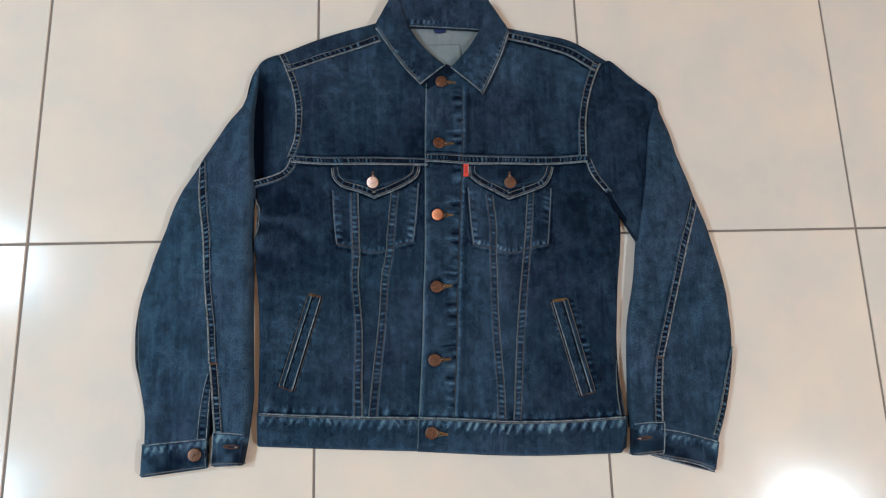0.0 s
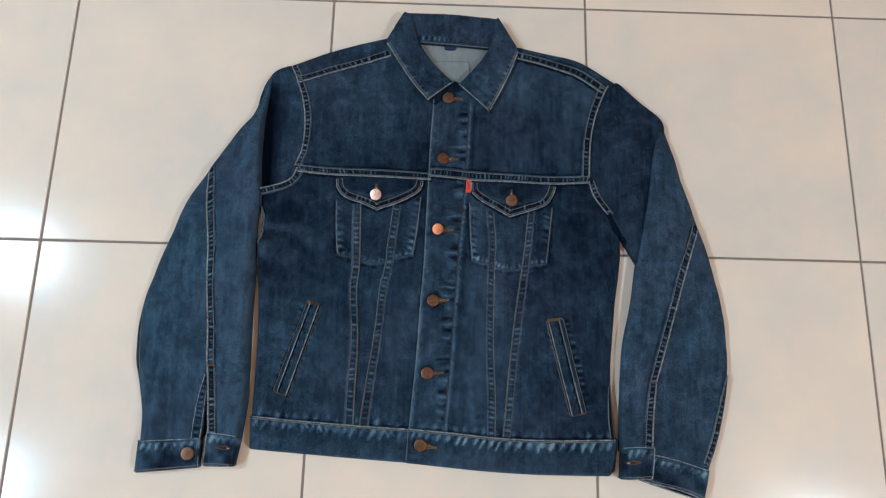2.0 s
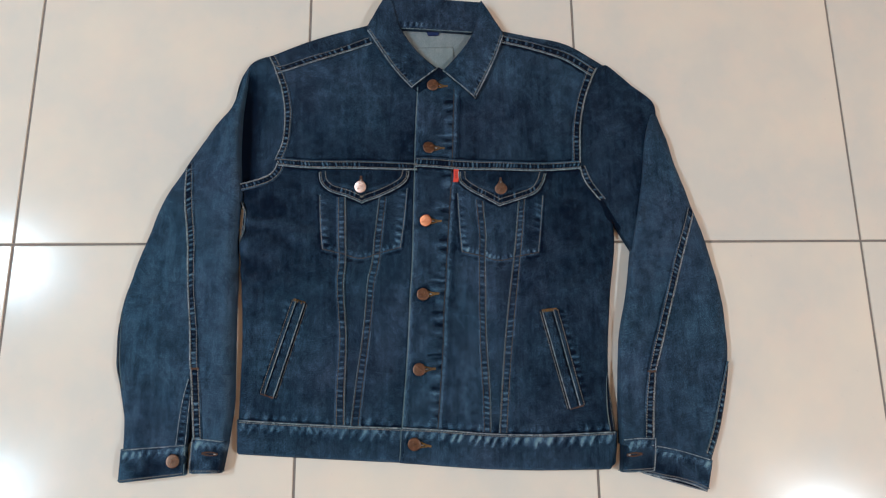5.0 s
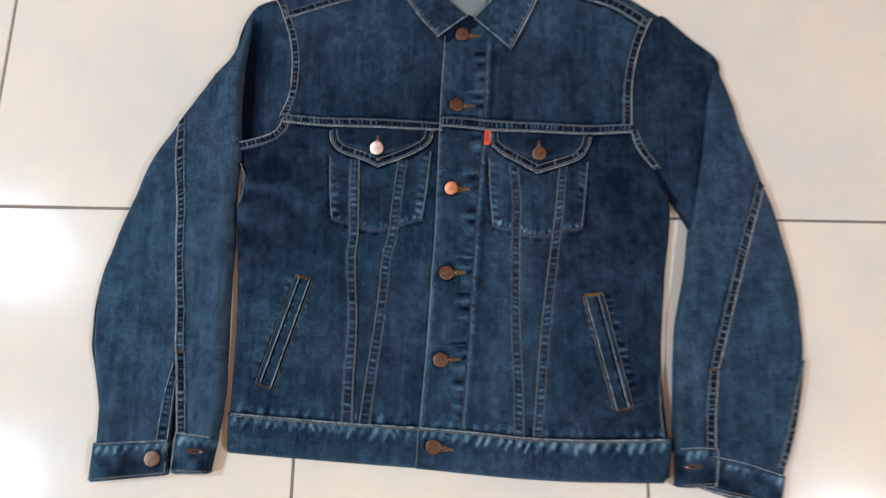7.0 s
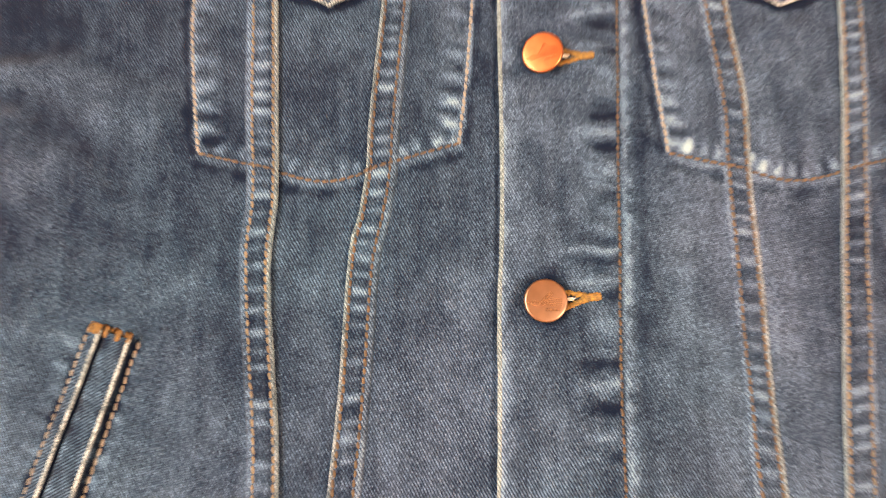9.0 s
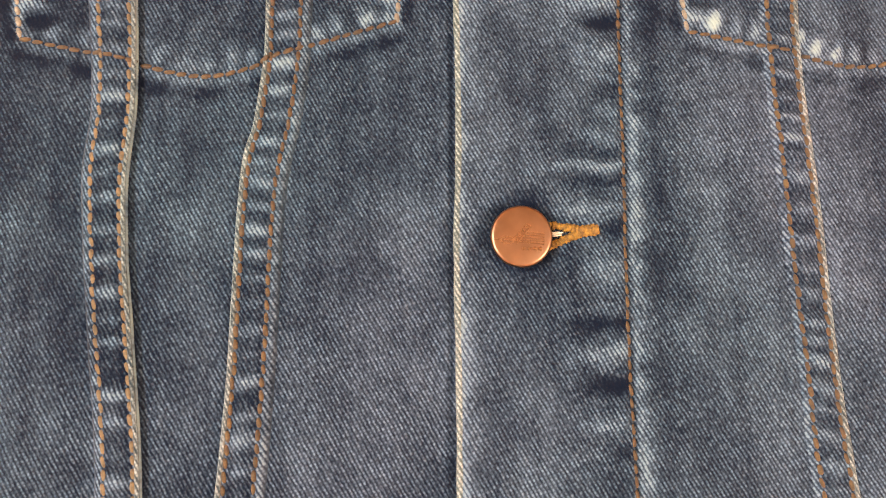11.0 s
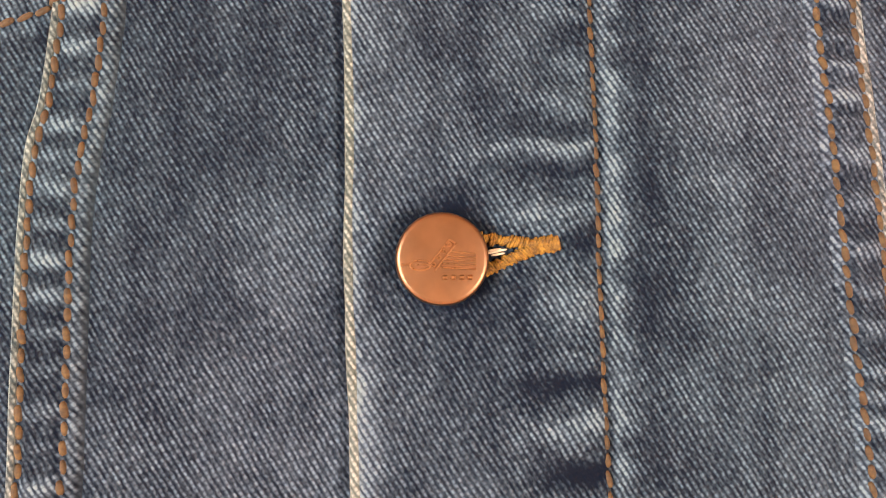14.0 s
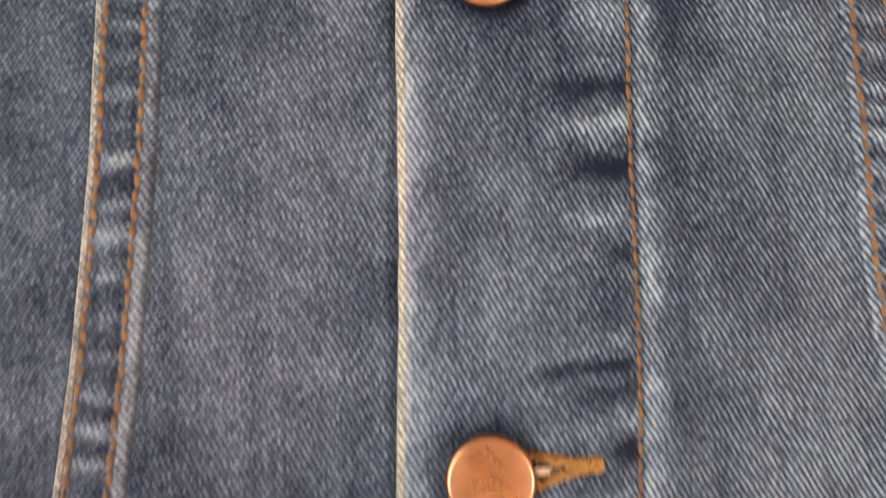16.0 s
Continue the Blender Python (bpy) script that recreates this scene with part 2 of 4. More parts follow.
FIELD = np.zeros((2, 1760, 1440))


def mark(line, d0, d1, period, wear, high, seed, always=0.0, dark=0.5, lean=0.15):
    """Puckers across a strip beside a seam, from d0 to d1 metres to its right; always: abrasion (over 0) or darkening,
    painted shade among it (under 0), all along it.
    """
    total = long_of(line)
    line = even(line, max(8, int(total / 0.0004)))
    s = np.linspace(0, total, len(line))
    value = rungs(total, period, seed)
    reach = 0.6 + 0.4 * rungs(total, period * 0.9, seed + 1)(s)
    vary = 0.85 + 0.75 * Soft(0.045, seed + 2)(s, 0 * s)
    layer = np.zeros_like(FIELD)
    for d in np.arange(min(d0, d1), max(d0, d1), 0.0004):
        f = (d - d0) / (d1 - d0)
        window = np.clip(f / 0.12 + 0.2, 0, 1) * np.clip((reach + 0.25 - f) / 0.35, 0, 1)
        slant = value(np.clip(s + lean * (d - d0), 0, None))
        slant = np.where(slant < 0, slant * dark, slant) * vary
        p = offset(line, d)
        i = np.clip(((p[:, 0] - FIELD_AT[0]) / FIELD_STEP).astype(int), 0, FIELD.shape[1] - 1)
        j = np.clip(((p[:, 1] - FIELD_AT[1]) / FIELD_STEP).astype(int), 0, FIELD.shape[2] - 1)
        layer[0, i, j] = (1.9 * wear * slant + 1.5 * always) * window
        layer[1, i, j] = 1.5 * high * slant * window
    FIELD[:] += layer


def field(x, y):
    i = np.clip(((x - FIELD_AT[0]) / FIELD_STEP).astype(int), 1, FIELD.shape[1] - 2)
    j = np.clip(((y - FIELD_AT[1]) / FIELD_STEP).astype(int), 1, FIELD.shape[2] - 2)
    return (2 * FIELD[:, i, j] + FIELD[:, i + 1, j] + FIELD[:, i - 1, j] + FIELD[:, i, j + 1] + FIELD[:, i, j - 1]) / 6


SOUP = ([], [])  # all cloth so far, for laying stitches and buttons on it
FOLDS = [(Soft(0.085, 1), 1.0), (Soft(0.035, 2), 0.5), (Soft(0.014, 3), 0.16)]
WASH = [(Soft(0.05, 11), 0.09), (Soft(0.018, 12), 0.16), (Soft(0.006, 13), 0.16)]


def cloth(name, left, right, material, height, parent, first=None, last=None, cell=0.0016, drops=(0, 0, 0, 0), roll=0.006, base=0.001, marks=True, tone=0.0, wear=None, lift=None, label="", crumple=0.0011):
    """Cloth between two edges that run the same way, and two more at their starts and ends (straight if not given).
    drops: how far the left, right, first and last edge roll down, over the width roll; base: the underside's height;
    lift and the abrasion call (u, s, w, x, y): more height, and abrasion with painted light and shade, by the share
    across, metres along and metres across; tone: how far it is washed out as a whole."""
    size = max(length(left), length(right))
    rows = max(4, int(size / cell) + 1)
    a, b = smooth(left, rows), smooth(right, rows)
    cols = max(4, int(np.linalg.norm(a - b, axis=1).max() / cell) + 1)
    u, v = np.meshgrid(np.linspace(0, 1, cols), np.linspace(0, 1, rows))
    U, V = u[..., None], v[..., None]
    p = (1 - U) * a[:, None] + U * b[:, None]
    flat = lambda V, one, two: (1 - V) * one + V * two
    if first or last:
        top = smooth(first, cols) if first else flat(np.linspace(0, 1, cols)[:, None], a[0], b[0])
        end = smooth(last, cols) if last else flat(np.linspace(0, 1, cols)[:, None], a[-1], b[-1])
        p = p + flat(V, top[None], end[None]) - flat(V, flat(U, a[0], b[0]), flat(U, a[-1], b[-1]))
    x, y = p[..., 0], p[..., 1]
    wide = np.linalg.norm(p[:, -1] - p[:, 0], axis=1)[:, None]
    w, s = u * wide, v * size
    z = height + crumple * sum(f(x, y) * k for f, k in FOLDS)
    for gap, drop in zip((w, wide - w, s, size - s), drops):
        if drop:
            z = z - drop * (1 - np.sqrt(np.clip(1 - np.clip(1 - gap / roll, 0, 1) ** 2, 0, 1)))
    worn = tone + sum(f(x, y) * k for f, k in WASH)
    if marks:
        light, high = field(x, y)
        worn, z = worn + light, z + high
    if lift:
        z = z + lift(u, s, w, x, y)
    if wear:
        worn = worn + wear(u, s, w, x, y)
    z = np.maximum(z, base + 0.0004)
    top = np.stack([x, y, z], -1).reshape(-1, 3)
    index = np.arange(rows * cols).reshape(rows, cols)
    quads = np.stack([index[:-1, :-1], index[1:, :-1], index[1:, 1:], index[:-1, 1:]], -1).reshape(-1, 4)
    (x0, y0), (x1, y1), (x2, y2) = p[0, 0], p[1, 0], p[1, 1]
    if (x1 - x0) * (y2 - y0) - (x2 - x0) * (y1 - y0) < 0:
        quads = quads[:, ::-1]
    start = len(SOUP[0])
    SOUP[0].extend(top.tolist())
    SOUP[1].extend((quads + start).tolist())
    rim = np.r_[index[0, :-1], index[:-1, -1], index[-1, :0:-1], index[:0:-1, 0]]
    low = top[rim].copy()
    low[:, 2] = np.minimum(base, low[:, 2] - 0.0003)
    n, m = len(top), len(rim)
    under = np.arange(n, n + m)
    wall = np.stack([rim, np.roll(rim, -1), np.roll(under, -1), under], -1)
    mesh = bpy.data.meshes.new(name)
    mesh.from_pydata(np.r_[top, low].tolist(), [], quads.tolist() + wall.tolist() + [under.tolist()])
    mesh.attributes.new("wear", "FLOAT", "POINT").data.foreach_set("value", np.r_[worn.ravel(), worn.ravel()[rim]].astype(np.float32))
    mesh.polygons.foreach_set("use_smooth", [True] * len(quads) + [False] * (len(wall) + 1))
    bm = bmesh.new()
    bm.from_mesh(mesh)
    bmesh.ops.recalc_face_normals(bm, faces=bm.faces)
    bm.to_mesh(mesh)
    bm.free()
    mesh.materials.append(material)
    ob = new(name, mesh)
    ob.parent = parent
    return tagged(ob, label)


def felled(name, left, right, height, parent, crisp=0, seed=0, tall=0.0020, strength=0.85, tone=0.0, period=0.0062, kept=0.45, drape=0.0):
    """A felled seam: a raised band with one crisp edge (crisp 0: its left, 1: its right) that slopes away on the other side, and puckers like rungs between its two rows of stitches; drape: how far it falls to its right (below 0: left) side."""
    value = rungs(max(length(left), length(right)), period, seed)

    def lift(u, s, w, x, y):
        q = u if crisp == 0 else 1 - u
        up = tall * np.clip((1 - q) / 0.26, 0, 1) ** 0.7
        groove = 0.0006 * (np.exp(-(((q - 0.13) / 0.06) ** 2)) + np.exp(-(((q - 0.75) / 0.06) ** 2)))
        fall = abs(drape) * (u if drape > 0 else 1 - u) ** 2.2
        return up - groove + 0.0008 * value(s) * 4 * u * (1 - u) - fall

    def wear(u, s, w, x, y):
        q = u if crisp == 0 else 1 - u
        inside = np.clip((q - 0.15) / 0.06, 0, 1) * np.clip((0.75 - q) / 0.06, 0, 1)
        rope = np.clip(1 - np.abs(q - 0.88) / 0.15, 0, 1)
        beat = value(s + 0.0005 * np.sin(4 * q + 60 * s))
        worn = strength * ((np.maximum(beat, 0) * 2.5 + np.minimum(beat, 0) * (0.32 if kept < 0.3 else 0.6) - 0.08) * inside + rope * (1.05 + 0.9 * value(s * 1.7)))
        unfaded = np.exp(-(((q - 0.22) / 0.05) ** 2)) + np.exp(-(((q - 0.66) / 0.05) ** 2))
        return worn - kept * unfaded + 2.2 * np.clip(1.25 - q / 0.10, 0, 1) * (0.8 + 0.5 * value(s * 0.6)) - 0.27 * kept

    return cloth(name, left, right, DENIM, height, parent, cell=0.0011, base=height - 0.004 - abs(drape), marks=False, wear=wear, lift=lift, tone=tone)


TREE = None


def settle():
    global TREE
    TREE = mathutils.bvhtree.BVHTree.FromPolygons(SOUP[0], SOUP[1])


def ground(x, y):
    """The height of the cloth at a place, and its upward normal."""
    place, normal, _, _ = TREE.ray_cast(Vector((x, y, 0.2)), Vector((0, 0, -1)))
    if place is None:
        return 0.0, Vector((0, 0, 1))
    return place.z, normal if normal.z > 0 else -normal


def fold_edge(line, parent, radius=0.0008, material=None, inset=0.0, plump=0.45):
    """The rubbed, pale fold along an edge: a thin rounded roll lying on the cloth."""
    line = offset(line, inset) if inset else line
    line = even(line, max(6, int(long_of(line) / 0.0012)))
    t = np.gradient(line, axis=0)
    t /= np.linalg.norm(t, axis=1)[:, None] + 1e-9
    high = np.array([max(ground(*(q + d * np.array([-r[1], r[0]])))[0] for d in (-0.0008, 0, 0.0008)) for q, r in zip(line, t)])
    high = np.convolve(np.pad(high, 2, mode="edge"), np.ones(5) / 5, mode="valid")
    wobble = Soft(0.007, 71)(line[:, 0], line[:, 1])
    bm = bmesh.new()
    rings = []
    for (x, y), (tx, ty), z, k in zip(line, t, high, wobble):
        r = radius * (1 + 0.16 * k)
        rings.append([bm.verts.new((x - ty * r * math.cos(g), y + tx * r * math.cos(g), z - 0.0001 + plump * r * math.sin(g))) for g in (-0.9, 0.1, 0.9, 1.57, 2.24, 3.04, 4.04)])
    for one, two in zip(rings, rings[1:]):
        for k in range(6):
            bm.faces.new((one[k], two[k], two[k + 1], one[k + 1])).smooth = True
    bmesh.ops.recalc_face_normals(bm, faces=bm.faces)
    return part("folded_edge", bm, material or WORN, parent, "pale rubbed fold of denim")


def capsule(bm, at, direction, up, long, wide, tall):
    """A stitch: a short, plump thread lying along direction."""
    side = up.cross(direction).normalized()
    rings = []
    for k, (f, r) in enumerate(((-0.5, 0.4), (-0.36, 0.82), (0.0, 1.0), (0.36, 0.82), (0.5, 0.4))):
        mid = at + direction * (f * long)
        rings.append([bm.verts.new(mid + side * (math.cos(g) * wide * 0.5 * r) + up * (math.sin(g) * tall * r)) for g in (-0.3, 0.8, 1.57, 2.34, 3.44)])
    for one, two in zip(rings, rings[1:]):
        for k in range(4):
            bm.faces.new((one[k], one[k + 1], two[k + 1], two[k])).smooth = True
    bm.faces.new(rings[0][::-1])
    bm.faces.new(rings[-1])


def stitching(line, parent, material=None, step=0.0034, wide=0.0016, name="stitching", tall=0.00055):
    """One row of stitches laid on the cloth along a curve."""
    bm = bmesh.new()
    share = 0.80 if material == FADED else 0.86
    total = long_of(line)
    count = max(2, int(total / step))
    dots = even(line, count + 1)
    for k in range(count):
        (x0, y0), (x1, y1) = dots[k], dots[k + 1]
        mid = (dots[k] + dots[k + 1]) / 2
        z0, z1, (zm, up) = ground(x0, y0)[0], ground(x1, y1)[0], ground(*mid)
        if abs(z0 - zm) > 0.002 or abs(z1 - zm) > 0.002:
            z0 = z1 = zm
        way3 = Vector((x1 - x0, y1 - y0, z1 - z0))
        turn = Matrix.Rotation(random.uniform(-0.08, 0.08) + 0.17, 3, "Z")
        long = way3.length * share * random.uniform(0.88, 1.08)
        capsule(bm, Vector((mid[0] + random.uniform(-1, 1) * 0.0001, mid[1], zm - 0.00008)), turn @ way3.normalized(), up, long, wide * random.uniform(0.85, 1.12), tall)
    return part(name, bm, material or GOLD, parent, kind="stuff")


def twin_rows(left, right, parent, crisp=0, material=None, at=(0.13, 0.75)):
    """Two rows of stitches along a felled seam."""
    for q in at:
        stitching(between(left, right, q if crisp == 0 else 1 - q), parent, material)


def satin(points, wide, parent, material, name="bartack", step=0.00055, label=""):
    """A dense bar of thread, each thread lying across the line."""
    bm = bmesh.new()
    count = max(4, int(length(points) / step))
    line = smooth(points, count)
    tangent = np.gradient(line, axis=0)
    for (x, y), (tx, ty) in zip(line, tangent):
        z, up = ground(x, y)
        across = Vector((-ty, tx, 0)).normalized()
        capsule(bm, Vector((x, y, z + 0.0001)), across, up, wide * random.uniform(0.85, 1.12), 0.0007, 0.0007)
    return part(name, bm, material, parent, label, "stuff")


# ---- the room ----
TILE_SIDE, JOINT = 0.4, 0.0033
ROOM = (-2.8, 4.0, -2.4, 2.8)


def slab(name, x0, x1, y0, y1, z0, z1, material, label, category):
    bm = bmesh.new()
    bmesh.ops.create_cube(bm, size=1, matrix=Matrix.Translation(((x0 + x1) / 2, (y0 + y1) / 2, (z0 + z1) / 2)) @ Matrix.Diagonal((x1 - x0, y1 - y0, z1 - z0, 1)))
    return tagged(part(name, bm, material, None), label, category, kind="structure")


X0, X1, Y0, Y1 = ROOM
floor = slab("floor", X0, X1, Y0, Y1, -0.08, -0.0016, GROUT, "cream glazed tile floor with dark grey joints", "floor")
# unseen walls and ceiling, added to close the room and bounce warm light
slab("wall_north", X0 - 0.12, X1 + 0.12, Y1, Y1 + 0.12, -0.08, CEILING, PLASTER, "unseen plaster wall in warm paint that tints the bounced light", "wall")
slab("wall_south", X0 - 0.12, X1 + 0.12, Y0 - 0.12, Y0, -0.08, CEILING, PLASTER, "unseen plaster wall in warm paint that tints the bounced light", "wall")
slab("wall_west", X0 - 0.12, X0, Y0, Y1, -0.08, CEILING, PLASTER, "unseen plaster wall in warm paint that tints the bounced light", "wall")
slab("wall_east", X1, X1 + 0.12, Y0, Y1, -0.08, CEILING, PLASTER, "unseen plaster wall in warm paint that tints the bounced light", "wall")
slab("ceiling", X0 - 0.12, X1 + 0.12, Y0 - 0.12, Y1 + 0.12, CEILING, CEILING + 0.1, CEILING_PAINT, "unseen ceiling in warm cream paint that tints the bounced light", "ceiling")


def ceiling_light(x, y):
    """A round surface-mounted lamp: a shallow ring round the glowing disc."""
    lamp = tagged(new("ceiling_light"), "round white surface-mounted ceiling lamp", "ceiling light", "ceiling lights")
    lamp.matrix_world = pose(x, y, CEILING)
    bm = bmesh.new()
    rings = []
    for r, z in ((0.02, -0.03), (0.17, -0.03), (0.175, -0.05), (0.19, -0.05), (0.195, -0.02), (0.195, 0.0)):
        rings.append([bm.verts.new((r * math.cos(k * math.pi / 24), r * math.sin(k * math.pi / 24), z)) for k in range(48)])
    for a, b in zip(rings, rings[1:]):
        for k in range(48):
            bm.faces.new((a[k], a[(k + 1) % 48], b[(k + 1) % 48], b[k]))
    bm.faces.new(rings[0])
    part("housing", bm, LAMP_WHITE, lamp)


for lx, ly in LAMPS:
    ceiling_light(lx, ly)

# ---- the jacket ----
jacket = tagged(new("denim_jacket"), "dark blue washed denim trucker jacket laid flat on the tiles", "jacket")
BODY = 0.0125  # height of the front's cloth
SLEEVE = 0.0175

# the lines of the pattern
PLACKET = [(0.5620, 0.2294), (0.5590, 0.1659), (0.5576, 0.1126), (0.5556, 0.0226), (0.5545, -0.0216), (0.5532, -0.0510), (0.5514, -0.0740), (0.5503, -0.1035), (0.5490, -0.1330), (0.5462, -0.1795), (0.5409, -0.2506)]
FACING = [(0.6161, 0.2264), (0.6140, 0.1751), (0.6120, 0.1147), (0.6070, 0.0393), (0.6030, -0.0190), (0.6010, -0.0550), (0.5988, -0.0835), (0.5976, -0.1081), (0.5965, -0.1400), (0.5945, -0.1720), (0.5885, -0.2522)]
HEM_LEFT = [(0.3254, -0.2377), (0.3881, -0.2423), (0.4622, -0.2468), (0.5424, -0.2506)]
HEM_RIGHT = [(0.5401, -0.2499), (0.5960, -0.2537), (0.6705, -0.2596), (0.7453, -0.2606), (0.8252, -0.2581)]
YOKE_LEFT = [(0.3651, 0.1129), (0.4117, 0.1090), (0.4842, 0.1078), (0.5609, 0.1058)]
YOKE_RIGHT = [(0.5576, 0.1092), (0.5852, 0.1086), (0.6297, 0.1055), (0.6785, 0.1041), (0.7355, 0.1037), (0.7945, 0.1075)]
ARM_LEFT = [(0.3580, 0.2594), (0.3703, 0.2255), (0.3760, 0.1903), (0.3747, 0.1470), (0.3650, 0.1146)]
ARM_RIGHT = [(0.8202, 0.2538), (0.8037, 0.2122), (0.7941, 0.1679), (0.7918, 0.1375), (0.7945, 0.1075)]
SEAMS = [
    ([(0.4477, 0.0633), (0.4490, 0.0060), (0.4508, -0.0304), (0.4490, -0.0500), (0.4500, -0.0725), (0.4520, -0.0963), (0.4545, -0.1381), (0.4519, -0.2012), (0.4518, -0.2461)], [(0.4612, 0.0633), (0.4630, 0.0060), (0.4638, -0.0304), (0.4618, -0.0528), (0.4622, -0.0727), (0.4642, -0.0966), (0.4668, -0.1385), (0.4661, -0.2012), (0.4666, -0.2461)], 1, BODY),
    ([(0.5075, 0.0636), (0.5013, 0.0050), (0.4998, -0.0200), (0.4968, -0.0388), (0.4938, -0.0494), (0.4920, -0.0650), (0.4907, -0.0855), (0.4895, -0.1040), (0.4876, -0.1240), (0.4845, -0.1511), (0.4800, -0.1860), (0.4733, -0.2476)],
     [(0.5203, 0.0637), (0.5143, 0.0050), (0.5126, -0.0200), (0.5095, -0.0395), (0.5064, -0.0520), (0.5044, -0.0660), (0.5030, -0.0860), (0.5016, -0.1050), (0.4998, -0.1250), (0.4970, -0.1525), (0.4930, -0.1870), (0.4874, -0.2483)], 0, BODY),
    ([(0.6421, 0.0594), (0.6457, 0.0077), (0.6450, -0.0197), (0.6444, -0.0495), (0.6436, -0.0847), (0.6440, -0.1179), (0.6436, -0.1461), (0.6459, -0.2089), (0.6459, -0.2567)], [(0.6549, 0.0562), (0.6580, 0.0078), (0.6567, -0.0205), (0.6562, -0.0455), (0.6560, -0.0740), (0.6555, -0.1000), (0.6560, -0.1400), (0.6587, -0.2089), (0.6586, -0.2575)], 1, BODY + 0.0002),
    ([(0.7040, 0.0564), (0.6956, -0.0171), (0.6832, -0.1037), (0.6744, -0.1868), (0.6683, -0.2582)], [(0.7162, 0.0598), (0.7083, -0.0171), (0.6972, -0.1037), (0.6881, -0.1869), (0.6817, -0.2590)], 0, BODY + 0.0002),
]
YOKE_SEAMS = [
    ([(0.3598, 0.1222), (0.4114, 0.1183), (0.4840, 0.1172), (0.5616, 0.1143)], [(0.3652, 0.1104), (0.4118, 0.1065), (0.4842, 0.1053), (0.5617, 0.1033)], 1, BODY + 0.0008),
    ([(0.5567, 0.1219), (0.5852, 0.1213), (0.6299, 0.1174), (0.6787, 0.1152), (0.7359, 0.1139), (0.7966, 0.1160)], [(0.5568, 0.1084), (0.5851, 0.1069), (0.6297, 0.1029), (0.6784, 0.1024), (0.7354, 0.1011), (0.7944, 0.1041)], 1, BODY + 0.0028),
]
ARM_SEAMS = [
    ([(0.3440, 0.2770), (0.3500, 0.2660), (0.3560, 0.2500), (0.3645, 0.2255), (0.3703, 0.1903), (0.3691, 0.1470), (0.3592, 0.1179)], [(0.3545, 0.2790), (0.3612, 0.2665), (0.3676, 0.2500), (0.3761, 0.2256), (0.3817, 0.1904), (0.3796, 0.1471), (0.3705, 0.1172)], 0, BODY + 0.0006),
    ([(0.8150, 0.2660), (0.8100, 0.2537), (0.7954, 0.2121), (0.7866, 0.1679), (0.7834, 0.1142)], [(0.8290, 0.2600), (0.8224, 0.2484), (0.8079, 0.2105), (0.7991, 0.1680), (0.7956, 0.1126)], 1, BODY + 0.0018),
    ([(0.3457, 0.2728), (0.3578, 0.2639), (0.3970, 0.2771), (0.4466, 0.2941), (0.4915, 0.3131)], [(0.3551, 0.2513), (0.3600, 0.2522), (0.3991, 0.2662), (0.4486, 0.2832), (0.4951, 0.3002)], 1, BODY + 0.0004),
    ([(0.6874, 0.3147), (0.7339, 0.3033), (0.7844, 0.2873), (0.8256, 0.2603)], [(0.6871, 0.3017), (0.7318, 0.2903), (0.7788, 0.2743), (0.8190, 0.2475)], 1, BODY + 0.0016),
    ([(0.3641, 0.1163), (0.3576, 0.1019), (0.3476, 0.0943), (0.3312, 0.0883), (0.3124, 0.0832)], [(0.3755, 0.1130), (0.3675, 0.0952), (0.3553, 0.0851), (0.3365, 0.0783), (0.3147, 0.0724)], 0, BODY + 0.0002),
    ([(0.7945, 0.1075), (0.8015, 0.0838), (0.8213, 0.0571)], [(0.8037, 0.1101), (0.8124, 0.0881), (0.8312, 0.0597)], 0, BODY - 0.001),
]
SLEEVE_SEAMS = [
    ([(0.2379, 0.1052), (0.2388, 0.0620), (0.2470, -0.0028), (0.2512, -0.0579), (0.2576, -0.1117), (0.2629, -0.1716)], [(0.2468, 0.1137), (0.2514, 0.0621), (0.2594, -0.0027), (0.2619, -0.0579), (0.2697, -0.1117), (0.2756, -0.1716)], 0, SLEEVE),
    ([(0.2637, -0.1716), (0.2685, -0.2154), (0.2734, -0.2611)], [(0.2763, -0.1716), (0.2810, -0.2154), (0.2858, -0.2611)], 0, SLEEVE + 0.0006),
    ([(0.9426, 0.0478), (0.9183, -0.0244), (0.8991, -0.0879), (0.8800, -0.1457), (0.8698, -0.1811)], [(0.9515, 0.0370), (0.9311, -0.0243), (0.9109, -0.0879), (0.8925, -0.1457), (0.8806, -0.1811)], 1, SLEEVE),
    ([(0.8698, -0.1811), (0.8622, -0.2240), (0.8579, -0.2660)], [(0.8806, -0.1811), (0.8752, -0.2241), (0.8713, -0.2675)], 1, SLEEVE),
    ([(0.9815, -0.1690), (0.9770, -0.1800), (0.9668, -0.2095), (0.9528, -0.2534), (0.9392, -0.2864)], [(0.9832, -0.1690), (0.9836, -0.1800), (0.9786, -0.2114), (0.9667, -0.2556), (0.9511, -0.2924)], 0, SLEEVE - 0.0028),
    ([(0.1613, -0.0945), (0.1575, -0.1174), (0.1575, -0.1401), (0.1618, -0.1678), (0.1704, -0.1951)], [(0.1655, -0.0951), (0.1655, -0.1179), (0.1670, -0.1404), (0.1704, -0.1678), (0.1745, -0.1949)], 1, SLEEVE - 0.0075),
    ([(0.8180, -0.1820), (0.8146, -0.1925), (0.8126, -0.2276), (0.8147, -0.2573)], [(0.8190, -0.1820), (0.8191, -0.1927), (0.8216, -0.2281), (0.8238, -0.2566)], 0, BODY - 0.003),
